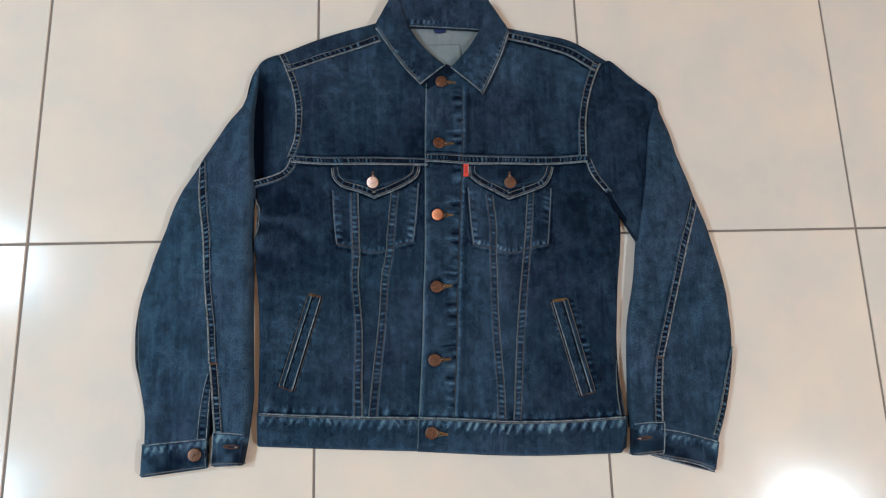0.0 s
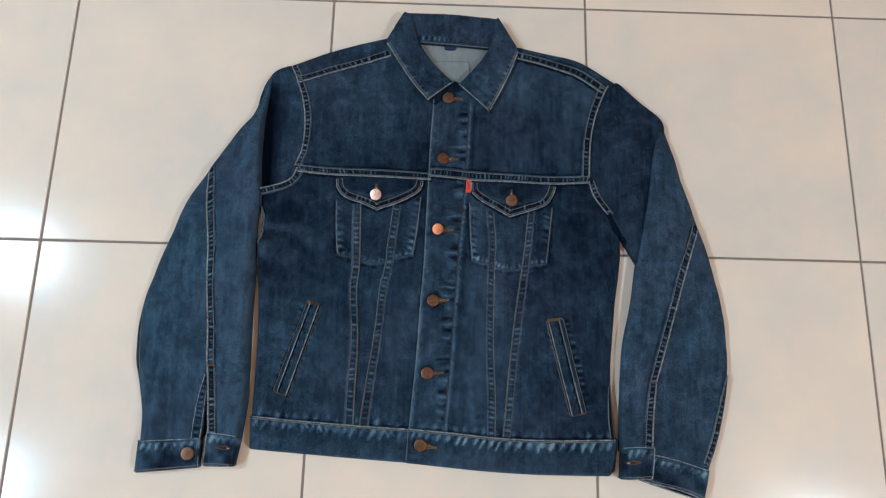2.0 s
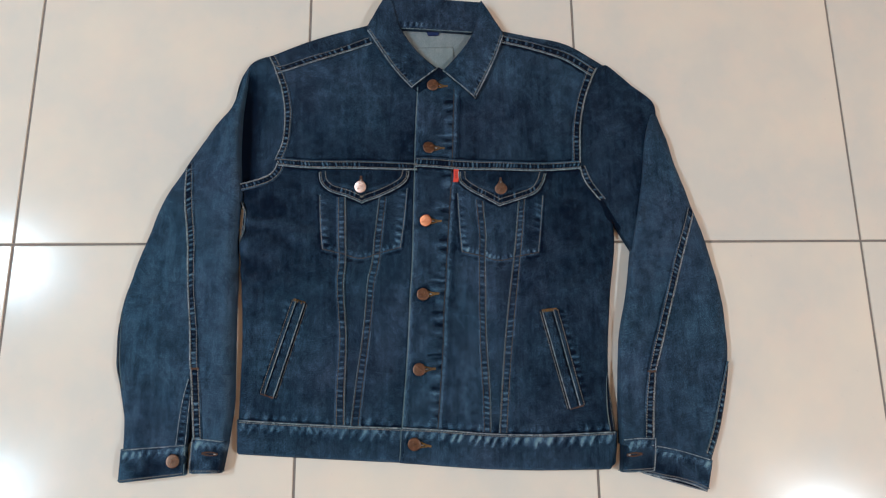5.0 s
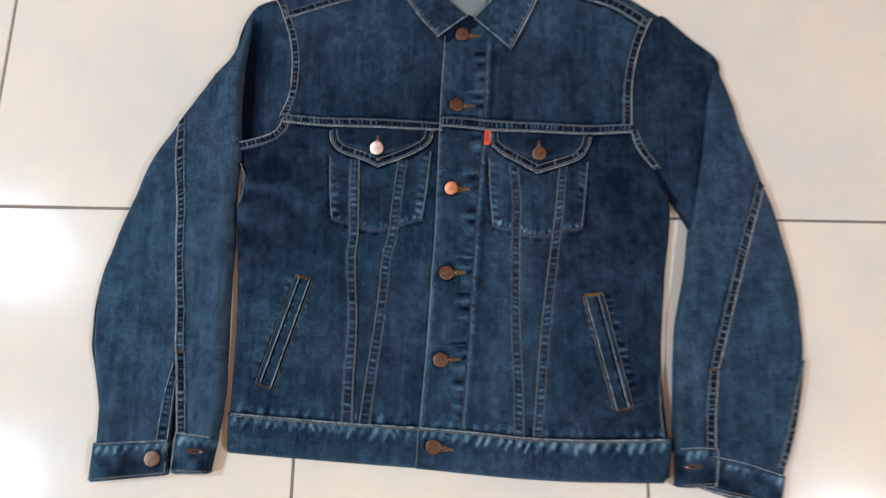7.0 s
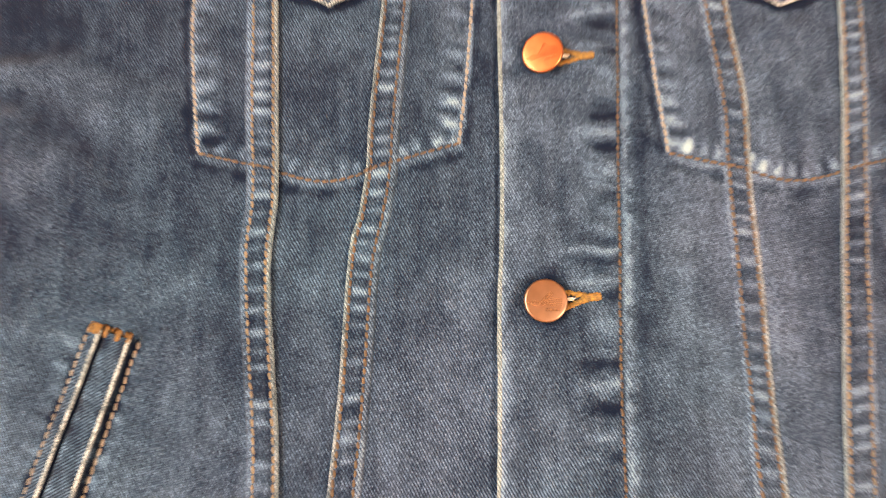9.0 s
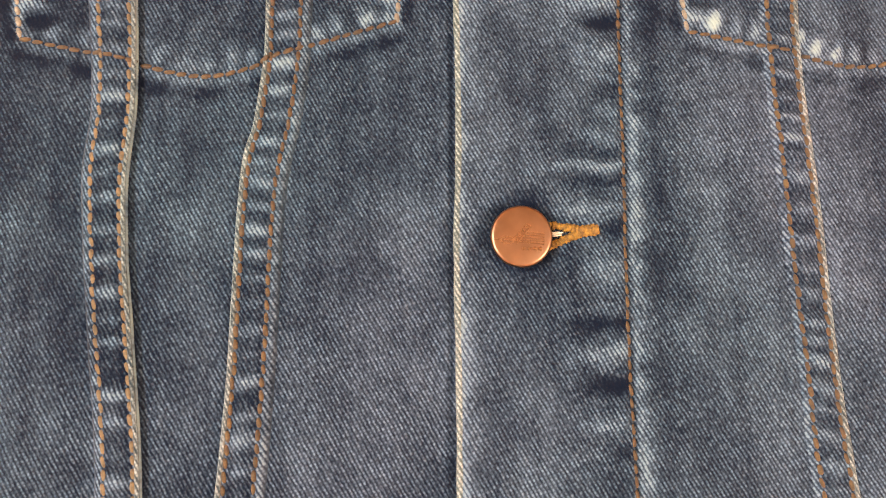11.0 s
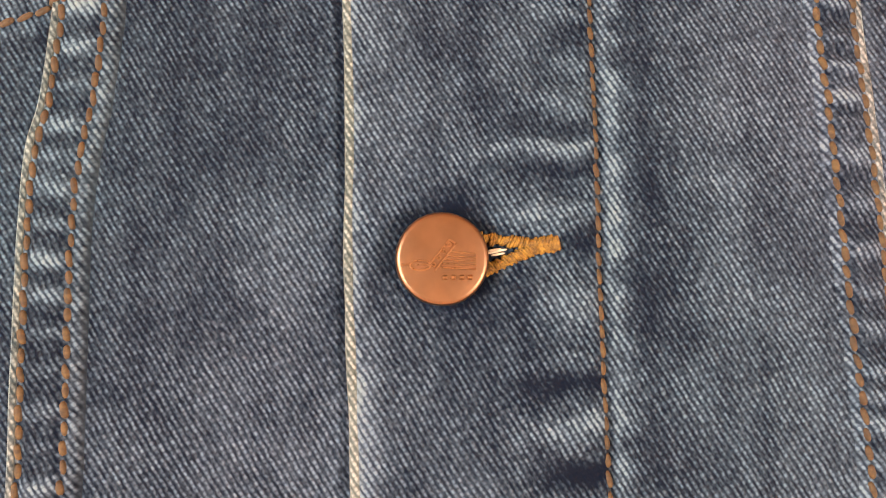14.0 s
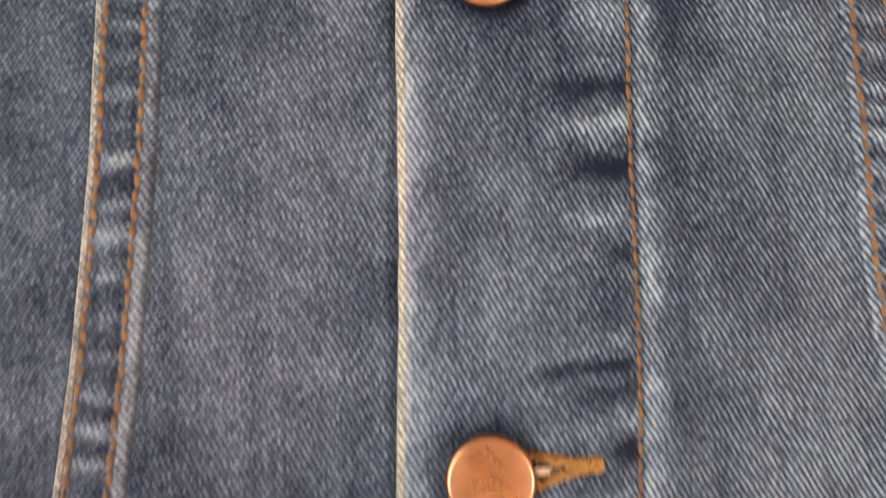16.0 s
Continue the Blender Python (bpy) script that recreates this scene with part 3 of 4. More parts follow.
    ([(0.3150, 0.0560), (0.3172, 0.0400), (0.3160, 0.0180), (0.3150, 0.0000)], [(0.3156, 0.0566), (0.3222, 0.0405), (0.3212, 0.0180), (0.3160, -0.0005)], 1, BODY - 0.002),
]
POCKETS = [([(0.4245, 0.0673), (0.4269, 0.0222), (0.4304, -0.0109)], [(0.4304, -0.0109), (0.4556, -0.0171), (0.4839, -0.0242), (0.5143, -0.0153), (0.5385, -0.0088)], [(0.5474, 0.0763), (0.5422, 0.0227), (0.5378, -0.0096)]),
           ([(0.6189, 0.0684), (0.6209, 0.0231), (0.6237, -0.0157)], [(0.6237, -0.0157), (0.6481, -0.0213), (0.6756, -0.0284), (0.7058, -0.0219), (0.7313, -0.0170)], [(0.7398, 0.0650), (0.7351, 0.0236), (0.7305, -0.0170)])]
WELTS = [((0.3936, -0.0809), (0.4092, -0.0863), (0.3559, -0.2047), (0.3725, -0.2105)), ((0.7316, -0.0990), (0.7519, -0.0967), (0.7632, -0.2289), (0.7816, -0.2246))]
FLAP_L = ([(0.4264, 0.1024), (0.4441, 0.1033), (0.4827, 0.1028), (0.5246, 0.1022), (0.5472, 0.1024)], [(0.4233, 0.0998), (0.4262, 0.0847), (0.4386, 0.0723), (0.4628, 0.0642), (0.4797, 0.0568), (0.4837, 0.0544), (0.4877, 0.0569), (0.5091, 0.0645), (0.5345, 0.0771), (0.5465, 0.0880), (0.5496, 0.1007)])
FLAP_R = ([(0.6232, 0.1020), (0.6459, 0.1005), (0.6784, 0.0999), (0.7190, 0.0993), (0.7418, 0.0986)], [(0.6208, 0.0995), (0.6223, 0.0860), (0.6350, 0.0735), (0.6574, 0.0612), (0.6733, 0.0521), (0.6773, 0.0497), (0.6821, 0.0513), (0.7057, 0.0590), (0.7286, 0.0683), (0.7396, 0.0817), (0.7450, 0.0970)])

# puckers, rubbing, dark outlines and painted shade beside the seams
mark(smooth(FACING, 200), 0.0012, 0.021, 0.0125, 0.15, 0.0006, 1, dark=0.6)
mark(smooth(FACING, 200), 0.0012, 0.013, 0.0090, 0.22, 0.0004, 5, dark=0.55)
mark(smooth(FACING, 200), -0.0010, -0.0055, 0.009, 0.30, 0.0003, 3, 0.45)
# shade along the facing's hidden edge, painted as a soft darker band
mark(smooth(FACING, 200), -0.0060, -0.0150, 0.03, 0.06, 0.0, 9, -0.09)
mark(smooth(FACING, 200), -0.0080, -0.0125, 0.03, 0.06, 0.0, 15, -0.08)
mark(smooth(PLACKET, 200), 0.0, -0.0030, 0.02, 0.10, 0.0, 7, 0.42)
mark(smooth(PLACKET, 200), -0.0005, -0.0075, 0.02, 0.10, 0.0, 8, 0.2)
for number, (sides, mid, ends) in enumerate(POCKETS):
    mark(smooth(sides, 60), -0.001, -0.012, 0.009, 0.75, 0.0006, 10 + number, 0.10, dark=0.8)
    mark(smooth(ends, 60), 0.001, 0.013, 0.009, 0.75, 0.0006, 20 + number, 0.10, dark=0.8)
    mark(smooth(mid, 80), -0.0006, -0.0085, 0.0068, 1.25, 0.0007, 30 + number, 0.25, dark=0.7)
    mark(smooth(mid, 80), 0.0006, 0.0038, 0.006, 0.3, 0.0002, 40 + number, 0.32)
    for edge in (sides, ends):
        mark(smooth(edge, 60), -0.0012, 0.0012, 0.02, 0.1, 0.0, 50, 0.75)
    # darker lines just outside the pocket's edges
    mark(smooth(sides, 60), 0.0014, 0.0052, 0.012, 0.2, 0.0, 51, -0.35)
    mark(smooth(ends, 60), -0.0014, -0.0052, 0.012, 0.2, 0.0, 52, -0.35)
    mark(smooth(mid, 80), 0.0040, 0.0080, 0.012, 0.2, 0.0, 53, -0.25)
for a, b, c, d in WELTS:
    out, inn = ((a, c), (b, d)) if a[0] > c[0] else ((b, d), (a, c))
    side = 1 if a[0] > c[0] else -1
    mark(smooth(out, 60), side * 0.001, side * 0.013, 0.0085, 0.75, 0.0007, int(a[0] * 1000), 0.0, dark=0.6)
    mark(smooth(inn, 60), -side * 0.001, -side * 0.007, 0.0075, 0.6, 0.0003, int(b[0] * 1000), 0.05)
    # the shadow on both sides of the welt, painted into the cloth's tone
    mark(smooth(out, 60), side * 0.0003, side * 0.0040, 0.02, 0.1, 0.0, 57, -0.7)
    mark(smooth(inn, 60), -side * 0.0003, -side * 0.0045, 0.02, 0.1, 0.0, 58, -0.7)
for line, seed in ((HEM_LEFT, 60), (HEM_RIGHT, 61)):
    mark(smooth(line, 90), -0.0005, -0.013, 0.013, 0.6, 0.0008, seed, 0.05)
    mark(smooth(line, 90), 0.0030, 0.018, 0.0112, 1.25, 0.0011, seed + 2, 0.16, dark=0.4, lean=0.45)
    mark(smooth(line, 90), 0.0030, 0.013, 0.0078, 0.85, 0.0004, seed + 4, 0.14, dark=0.3, lean=-0.6)
for line, seed in ((YOKE_LEFT, 70), (YOKE_RIGHT, 71)):
    mark(smooth(line, 90), -0.009, -0.014, 0.005, 0.3, 0.0002, seed, 0.05)
    mark(smooth(line, 90), 0.003, 0.010, 0.009, 0.16, 0.0003, seed + 2)

# the facing buckles round each buttonhole: rubbed ridges and dark hollows that run in from its stitches


def buckle(y0, long, thick, wear, high, bend=0.0):
    """One ridge (over 0) or hollow (under 0) across the placket, as long as given from the stitches inwards."""
    rows = np.arange(int((y0 - 0.02 - FIELD_AT[1]) / FIELD_STEP), int((y0 + 0.02 - FIELD_AT[1]) / FIELD_STEP))
    cols = np.arange(int((0.545 - FIELD_AT[0]) / FIELD_STEP), int((0.625 - FIELD_AT[0]) / FIELD_STEP))
    x, y = np.meshgrid(FIELD_AT[0] + cols * FIELD_STEP, FIELD_AT[1] + rows * FIELD_STEP, indexing="ij")
    seam = smooth(FACING, 200)[::-1]
    d = np.interp(y, seam[:, 1], seam[:, 0]) - x
    ripple = 0.0012 * Soft(0.012, 63)(x, y)
    across = (y - y0 - bend * (d / long) ** 2 + ripple) / (0.5 * thick)
    shape = np.exp(-(across**2)) * np.clip(d / 0.0012 - 0.3, 0, 1) * np.clip((long - d) / (0.5 * long), 0, 1)
    shape = shape * (0.8 + 0.35 * Soft(0.005, 64)(x, y))
    FIELD[0][np.ix_(cols, rows)] += (1.5 if wear > 0 else 1.3) * wear * shape
    FIELD[1][np.ix_(cols, rows)] += high * shape


def tone_patch(x0, y0, wide, tall, wear, ring=0.0):
    """A soft dark (under 0) or pale patch; ring: its radius where it is unfaded dye and painted shade round a button,
    heavier above it.
    """
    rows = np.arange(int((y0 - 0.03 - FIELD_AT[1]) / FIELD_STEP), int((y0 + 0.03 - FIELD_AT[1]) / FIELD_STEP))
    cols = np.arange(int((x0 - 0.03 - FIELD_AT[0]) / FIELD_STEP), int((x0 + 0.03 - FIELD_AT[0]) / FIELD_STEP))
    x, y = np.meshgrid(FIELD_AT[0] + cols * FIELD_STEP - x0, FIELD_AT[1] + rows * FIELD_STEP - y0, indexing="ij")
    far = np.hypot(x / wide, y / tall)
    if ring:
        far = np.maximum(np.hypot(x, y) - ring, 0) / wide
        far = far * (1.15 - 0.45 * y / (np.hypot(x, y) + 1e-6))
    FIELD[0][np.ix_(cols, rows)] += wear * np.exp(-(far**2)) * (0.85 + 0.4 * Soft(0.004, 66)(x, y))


tone_patch(0.5255, -0.0815, 0.0050, 0.0090, -0.32)
BUCKLES = ((0.0200, 0.030, 0.0030, 0.85, 0.0007, -0.0020), (0.0150, 0.018, 0.0046, -0.75, -0.0007, 0.0), (0.0068, 0.026, 0.0034, 0.42, 0.0005, -0.0010), (0.0015, 0.010, 0.0050, -0.8, -0.0004, 0.0), (-0.0110, 0.016, 0.0080, 0.38, 0.0005, 0.0),
           (-0.0256, 0.017, 0.0044, -0.85, -0.0008, 0.0006), (-0.0325, 0.020, 0.0044, 0.70, 0.0007, 0.0012), (-0.0412, 0.016, 0.0046, -0.70, -0.0007, 0.0), (-0.0520, 0.017, 0.0050, 0.55, 0.0005, 0.0008), (-0.0600, 0.009, 0.0040, -0.55, -0.0004, 0.0))
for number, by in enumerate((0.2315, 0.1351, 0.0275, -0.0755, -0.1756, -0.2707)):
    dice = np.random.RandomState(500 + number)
    # dark ring round the button: unfaded denim and the rim's shade, painted together
    tone_patch((0.5844, 0.5785, 0.5733, 0.5693, 0.5639, 0.5574)[number], by, 0.0030, 0.0030, -0.65 if number == 3 else -0.35, 0.0082)
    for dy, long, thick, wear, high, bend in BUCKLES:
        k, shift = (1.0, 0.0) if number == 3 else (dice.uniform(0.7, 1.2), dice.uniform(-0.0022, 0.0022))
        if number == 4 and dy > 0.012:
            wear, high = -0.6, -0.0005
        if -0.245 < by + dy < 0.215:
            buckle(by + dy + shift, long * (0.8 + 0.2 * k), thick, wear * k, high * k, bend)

# contact shade of raised edges painted as dark lines, along with unfaded indigo there
for a, b, crisp, high in SEAMS + YOKE_SEAMS + ARM_SEAMS + SLEEVE_SEAMS:
    line = smooth(a if crisp == 0 else b, 120)
    side = -1 if (crisp == 0) != (line[0][1] < line[-1][1]) else 1
    body = (a, b, crisp, high) in SEAMS
    mark(line, side * 0.0002, side * (0.0034 if body else 0.0044), 0.02, 0.04, 0.0, 97, -0.6 if body else -1.0)
    if not body:
        mark(smooth(b if crisp == 0 else a, 120), -side * 0.0002, -side * 0.0036, 0.02, 0.1, 0.0, 93, -0.5)
for edge in (FLAP_L, FLAP_R):
    mark(smooth(edge[1], 90), 0.0002, 0.0045, 0.02, 0.04, 0.0, 98, -0.9)
mark(smooth(PLACKET, 200), 0.0003, 0.0022, 0.03, 0.03, 0.0, 99, -0.25)
for line in (HEM_LEFT, HEM_RIGHT):
    mark(smooth(line, 90), -0.0003, -0.004, 0.02, 0.05, 0.0, 96, -0.5)

# the crease where the sleeve lies against the body below the armhole: its shade, painted dark
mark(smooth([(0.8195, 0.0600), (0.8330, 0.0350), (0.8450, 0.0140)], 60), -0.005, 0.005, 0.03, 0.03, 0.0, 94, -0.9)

# back of the jacket, seen through the neck
cloth("back_panel", [(0.3977, 0.2617), (0.3890, 0.0795), (0.3410, -0.0577), (0.3360, -0.2335)], [(0.8247, 0.2439), (0.8256, 0.0323), (0.8206, -0.0566), (0.8106, -0.2348)], DENIM_BACK, 0.004, jacket, cell=0.012, marks=False, label="pale grey reverse of the denim back", crumple=0.0005)
cloth("inner_neck", [(0.5184, 0.3517), (0.5286, 0.2937), (0.5593, 0.2186)], [(0.6569, 0.3480), (0.6470, 0.2945), (0.6197, 0.2189)], DENIM_BACK, 0.0062, jacket, cell=0.003, marks=False, label="pale grey inside of the back yoke")
cloth("hanger_patch", [(0.5457, 0.2963), (0.5483, 0.2816), (0.5527, 0.2562)], [(0.6158, 0.2990), (0.6173, 0.2825), (0.6163, 0.2570)], DENIM_BACK, 0.0069, jacket, cell=0.003, marks=False, base=0.005, label="pale square lining patch")

# front panels, yokes and shoulders

DAPPLE = Soft(0.03, 41)


def side_folds(u, s, w, x, y):
    """Slack folds that run in from the side seam below the armhole."""
    v = s / 0.36
    return 0.0031 * np.clip(1 - w / 0.13, 0, 1) ** 0.7 * np.sin(52 * (v - 1.6 * w) + 2.5 * DAPPLE(x, y)) * np.exp(-(((v - 0.24) / 0.17) ** 2))


def side_shade(u, s, w, x, y):
    """Fold shade below the armhole painted as dark streaks, and a chest darker than the belly."""
    folds = 0.36 * np.clip(1 - w / 0.11, 0, 1) * np.sin(52 * (s / 0.36 - 1.6 * w) + 2.5 * DAPPLE(x, y)) * np.exp(-(((s / 0.36 - 0.24) / 0.2) ** 2))
    return folds - 0.42 * np.clip(1 - s / 0.2, 0, 1) * (0.75 + 0.5 * DAPPLE(x * 0.6 + y, y)) * np.clip(1.4 - 1.4 * u, 0.25, 1) + 0.12 * np.clip((s - 0.15) / 0.1, 0, 1)


cloth("front_panel", [(0.3124, 0.0770), (0.3148, 0.0628), (0.3181, 0.0479), (0.3159, 0.0192), (0.3144, -0.0091), (0.3189, -0.0568), (0.3232, -0.1035), (0.3252, -0.1492), (0.3254, -0.2013), (0.3257, -0.2435)], [(0.5698, 0.1127), (0.5690, 0.0723), (0.5675, 0.0474), (0.5652, 0.0187), (0.5630, -0.0176), (0.5580, -0.1038), (0.5530, -0.1719), (0.5484, -0.2564)],
      DENIM, BODY, jacket, first=[(0.3124, 0.0770), (0.3370, 0.0850), (0.3577, 0.0994), (0.3796, 0.1096), (0.4680, 0.1119), (0.5698, 0.1127)], last=[(0.3257, -0.2435), (0.3884, -0.2480), (0.4624, -0.2525), (0.5484, -0.2564)], drops=(0.009, 0, 0, 0), roll=0.011, lift=side_folds, wear=side_shade, tone=0.0, label="washed dark blue denim front")
# darker towards its right side, paler beside the facing
cloth("front_panel", PLACKET[2:-1] + [(0.5402, -0.2563)], [(0.7947, 0.1109), (0.8398, 0.0299), (0.8282, -0.0873), (0.8205, -0.1797), (0.8255, -0.2653)], DENIM, BODY + 0.0010, jacket, last=[(0.5402, -0.2563), (0.5959, -0.2601), (0.6703, -0.2661), (0.7451, -0.2671), (0.8255, -0.2653)], drops=(0, 0.009, 0, 0), roll=0.011, base=0.0015, wear=lambda u, s, w, x, y: 0.15 * np.exp(-(((u - 0.3) / 0.12) ** 2)) * np.clip((s - 0.12) / 0.06, 0, 1) - (0.23 + 0.25 * np.clip(1 - s / 0.2, 0, 1)) * np.clip(u * 2.2 - 0.8, 0, 1), tone=0.07)
# both yokes grow darker towards the yoke seam
cloth("yoke", ARM_LEFT, [(0.5769, 0.2638), (0.5712, 0.2099), (0.5696, 0.1660), (0.5681, 0.1314), (0.5665, 0.1042)], DENIM, BODY + 0.0004, jacket, first=[(0.3580, 0.2594), (0.4054, 0.2763), (0.4633, 0.2971), (0.5135, 0.3125), (0.5769, 0.2638)], last=YOKE_LEFT[:-1] + [(0.5665, 0.1042)], wear=lambda u, s, w, x, y: 0.22 - 0.36 * np.clip((s - 0.03) / 0.11, 0, 1), tone=-0.01)
cloth("yoke", PLACKET[:3], ARM_RIGHT, DENIM, BODY + 0.0012, jacket, first=[(0.5620, 0.2294), (0.6104, 0.2569), (0.6829, 0.3035), (0.7337, 0.2968), (0.7798, 0.2789), (0.8202, 0.2538)], last=YOKE_RIGHT, wear=lambda u, s, w, x, y: 0.22 - 0.36 * np.clip((s - 0.03) / 0.11, 0, 1), tone=-0.01)
placket = cloth("placket", PLACKET, FACING, DENIM, BODY + 0.0024, jacket, cell=0.0011, base=BODY - 0.001, drops=(0.0006, 0.0010, 0, 0), roll=0.002, tone=0.13, label="buttoned front placket with puckered facing")
cloth("shoulder", [(0.3428, 0.2803), (0.3947, 0.3030), (0.4449, 0.3204), (0.5042, 0.3381)], [(0.3581, 0.2576), (0.4014, 0.2717), (0.4484, 0.2886), (0.5135, 0.3134)], DENIM, BODY + 0.0005, jacket, drops=(0.006, 0, 0, 0), roll=0.01, tone=0.05)
cloth("shoulder", [(0.6757, 0.3291), (0.7356, 0.3158), (0.7868, 0.3033), (0.8418, 0.2687)], [(0.6744, 0.3062), (0.7336, 0.2940), (0.7772, 0.2771), (0.8217, 0.2502)], DENIM, BODY - 0.001, jacket, drops=(0.008, 0, 0, 0), roll=0.01, tone=0.05)

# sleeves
# the valley beside the armhole: its deep shade is painted dark over the dip
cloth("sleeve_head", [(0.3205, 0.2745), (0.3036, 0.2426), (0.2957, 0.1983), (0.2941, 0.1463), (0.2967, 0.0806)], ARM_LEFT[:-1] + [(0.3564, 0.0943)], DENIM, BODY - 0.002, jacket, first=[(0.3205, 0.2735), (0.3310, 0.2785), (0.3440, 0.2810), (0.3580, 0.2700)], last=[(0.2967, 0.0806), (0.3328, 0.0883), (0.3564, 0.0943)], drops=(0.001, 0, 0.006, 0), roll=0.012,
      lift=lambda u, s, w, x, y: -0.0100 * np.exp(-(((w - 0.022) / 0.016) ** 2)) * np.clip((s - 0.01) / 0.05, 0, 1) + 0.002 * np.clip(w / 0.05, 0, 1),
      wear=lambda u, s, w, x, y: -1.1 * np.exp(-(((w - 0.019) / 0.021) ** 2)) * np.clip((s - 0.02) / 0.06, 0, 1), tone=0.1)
# seen through the slit; its dark tone stands for the shade in the gap
cloth("sleeve_underside", [(0.2316, 0.0806), (0.1769, -0.0572), (0.1629, -0.1341), (0.1778, -0.2409), (0.1817, -0.2658)], [(0.3016, 0.0790), (0.3087, -0.0578), (0.3105, -0.1344), (0.3129, -0.2406), (0.3087, -0.2655)], DENIM, 0.004, jacket, cell=0.01, marks=False, crumple=0.0004, tone=-0.4)
# the right half is paler: light falling on that side, painted into the tone
cloth("sleeve", [(0.3180, 0.2745), (0.3100, 0.2553), (0.3017, 0.2264), (0.2918, 0.2006), (0.2798, 0.1837), (0.2671, 0.1670), (0.2532, 0.1444), (0.2320, 0.1059), (0.2097, 0.0664), (0.1895, 0.0081), (0.1708, -0.0493), (0.1622, -0.0806), (0.1584, -0.1265), (0.1606, -0.1641), (0.1638, -0.1804)],
      [(0.3178, 0.2680), (0.3132, 0.2338), (0.3095, 0.1984), (0.3084, 0.1766), (0.3088, 0.1294), (0.3121, 0.0890), (0.3150, 0.0666), (0.3117, 0.0444), (0.3119, 0.0015), (0.3146, -0.0421), (0.3150, -0.0849), (0.3161, -0.1268), (0.3177, -0.1642), (0.3180, -0.1805)],
      DENIM, SLEEVE, jacket, drops=(0.012, 0.011, 0.01, 0), roll=0.015, crumple=0.0042, tone=0.27, wear=lambda u, s, w, x, y: 0.25 * np.clip(u * 2 - 0.8, 0, 1), lift=lambda u, s, w, x, y: 0.013 * np.clip(u * 2 - 1, 0, 1) * np.exp(-(((s - 0.14) / 0.08) ** 2)), label="washed denim sleeve folded slightly inwards")
# the lower panels carry the sleeve's painted light on
cloth("sleeve_lower_panel", [(0.1636, -0.1789), (0.1688, -0.2010), (0.1764, -0.2409), (0.1789, -0.2743)], [(0.2642, -0.1790), (0.2657, -0.2081), (0.2645, -0.2405), (0.2630, -0.2681)], DENIM, SLEEVE, jacket, drops=(0.012, 0.003, 0, 0), roll=0.015, crumple=0.0042, tone=0.27, wear=lambda u, s, w, x, y: 0.25 * np.clip(u * 1.25 - 0.8, 0, 1))
cloth("sleeve_lower_panel", [(0.2642, -0.1790), (0.2682, -0.2118), (0.2708, -0.2369), (0.2730, -0.2653)], [(0.3179, -0.1790), (0.3192, -0.2119), (0.3173, -0.2406), (0.3141, -0.2690)], DENIM, SLEEVE, jacket, drops=(0.0005, 0.011, 0, 0), roll=0.014, crumple=0.0042, tone=0.27, wear=lambda u, s, w, x, y: 0.12 + 0.13 * u)
slit = cloth("slit_facing", [(0.2617, -0.1848), (0.2562, -0.2096), (0.2528, -0.2405), (0.2513, -0.2681)], [(0.2647, -0.1848), (0.2651, -0.2096), (0.2642, -0.2369), (0.2630, -0.2681)], DENIM, SLEEVE + 0.001, jacket, drops=(0.001, 0.001, 0, 0), roll=0.002, base=SLEEVE - 0.004, tone=0.05, wear=lambda u, s, w, x, y: 1.3 * rungs(0.1, 0.0072, 77)(s) * np.clip(u * 4 - 0.5, 0, 1) * np.clip(3.5 - u * 4, 0, 1))
cloth("sleeve_head", [(0.8204, 0.2575), (0.8037, 0.2122), (0.7941, 0.1679), (0.7945, 0.1075), (0.8265, 0.0488), (0.8643, -0.0181)], [(0.8419, 0.2696), (0.8775, 0.2361), (0.9117, 0.2013), (0.9006, 0.1427), (0.8891, 0.0743), (0.8754, -0.0084)], DENIM, BODY - 0.0005, jacket, drops=(0, 0, 0.006, 0.006), roll=0.012, tone=-0.10)
cloth("sleeve", [(0.9079, 0.1981), (0.8929, 0.1513), (0.8838, 0.0911), (0.8725, 0.0325), (0.8620, -0.0165), (0.8529, -0.0723), (0.8400, -0.1266), (0.8354, -0.1646), (0.8324, -0.2019), (0.8301, -0.2385), (0.8287, -0.2745)],
      [(0.9134, 0.2013), (0.9258, 0.1526), (0.9391, 0.0980), (0.9531, 0.0472), (0.9689, -0.0067), (0.9811, -0.0593), (0.9862, -0.1067), (0.9866, -0.1609), (0.9788, -0.2099), (0.9667, -0.2556), (0.9500, -0.2960)],
      DENIM, SLEEVE, jacket, drops=(0.005, 0.012, 0.008, 0), roll=0.015, crumple=0.0042, tone=0.27, lift=lambda u, s, w, x, y: 0.0022 * np.exp(-w / 0.006), wear=lambda u, s, w, x, y: 0.25 * np.exp(-w / 0.003), label="washed denim sleeve lying beside the body")

# waistband and cuffs
WAIST = [cloth("waistband", HEM_LEFT, [(0.3273, -0.2813), (0.4182, -0.2873), (0.4774, -0.2911), (0.5426, -0.2949)], DENIM_CROSS, BODY + 0.0010, jacket, drops=(0.0004, 0.005, 0.004, 0), roll=0.005, tone=0.03, wear=lambda u, s, w, x, y: 0.4 * np.exp(-(((u - 0.965) / 0.03) ** 2)) + 0.14 * np.clip(u * 2 - 0.6, 0, 1), label="denim waistband with puckered upper edge")]
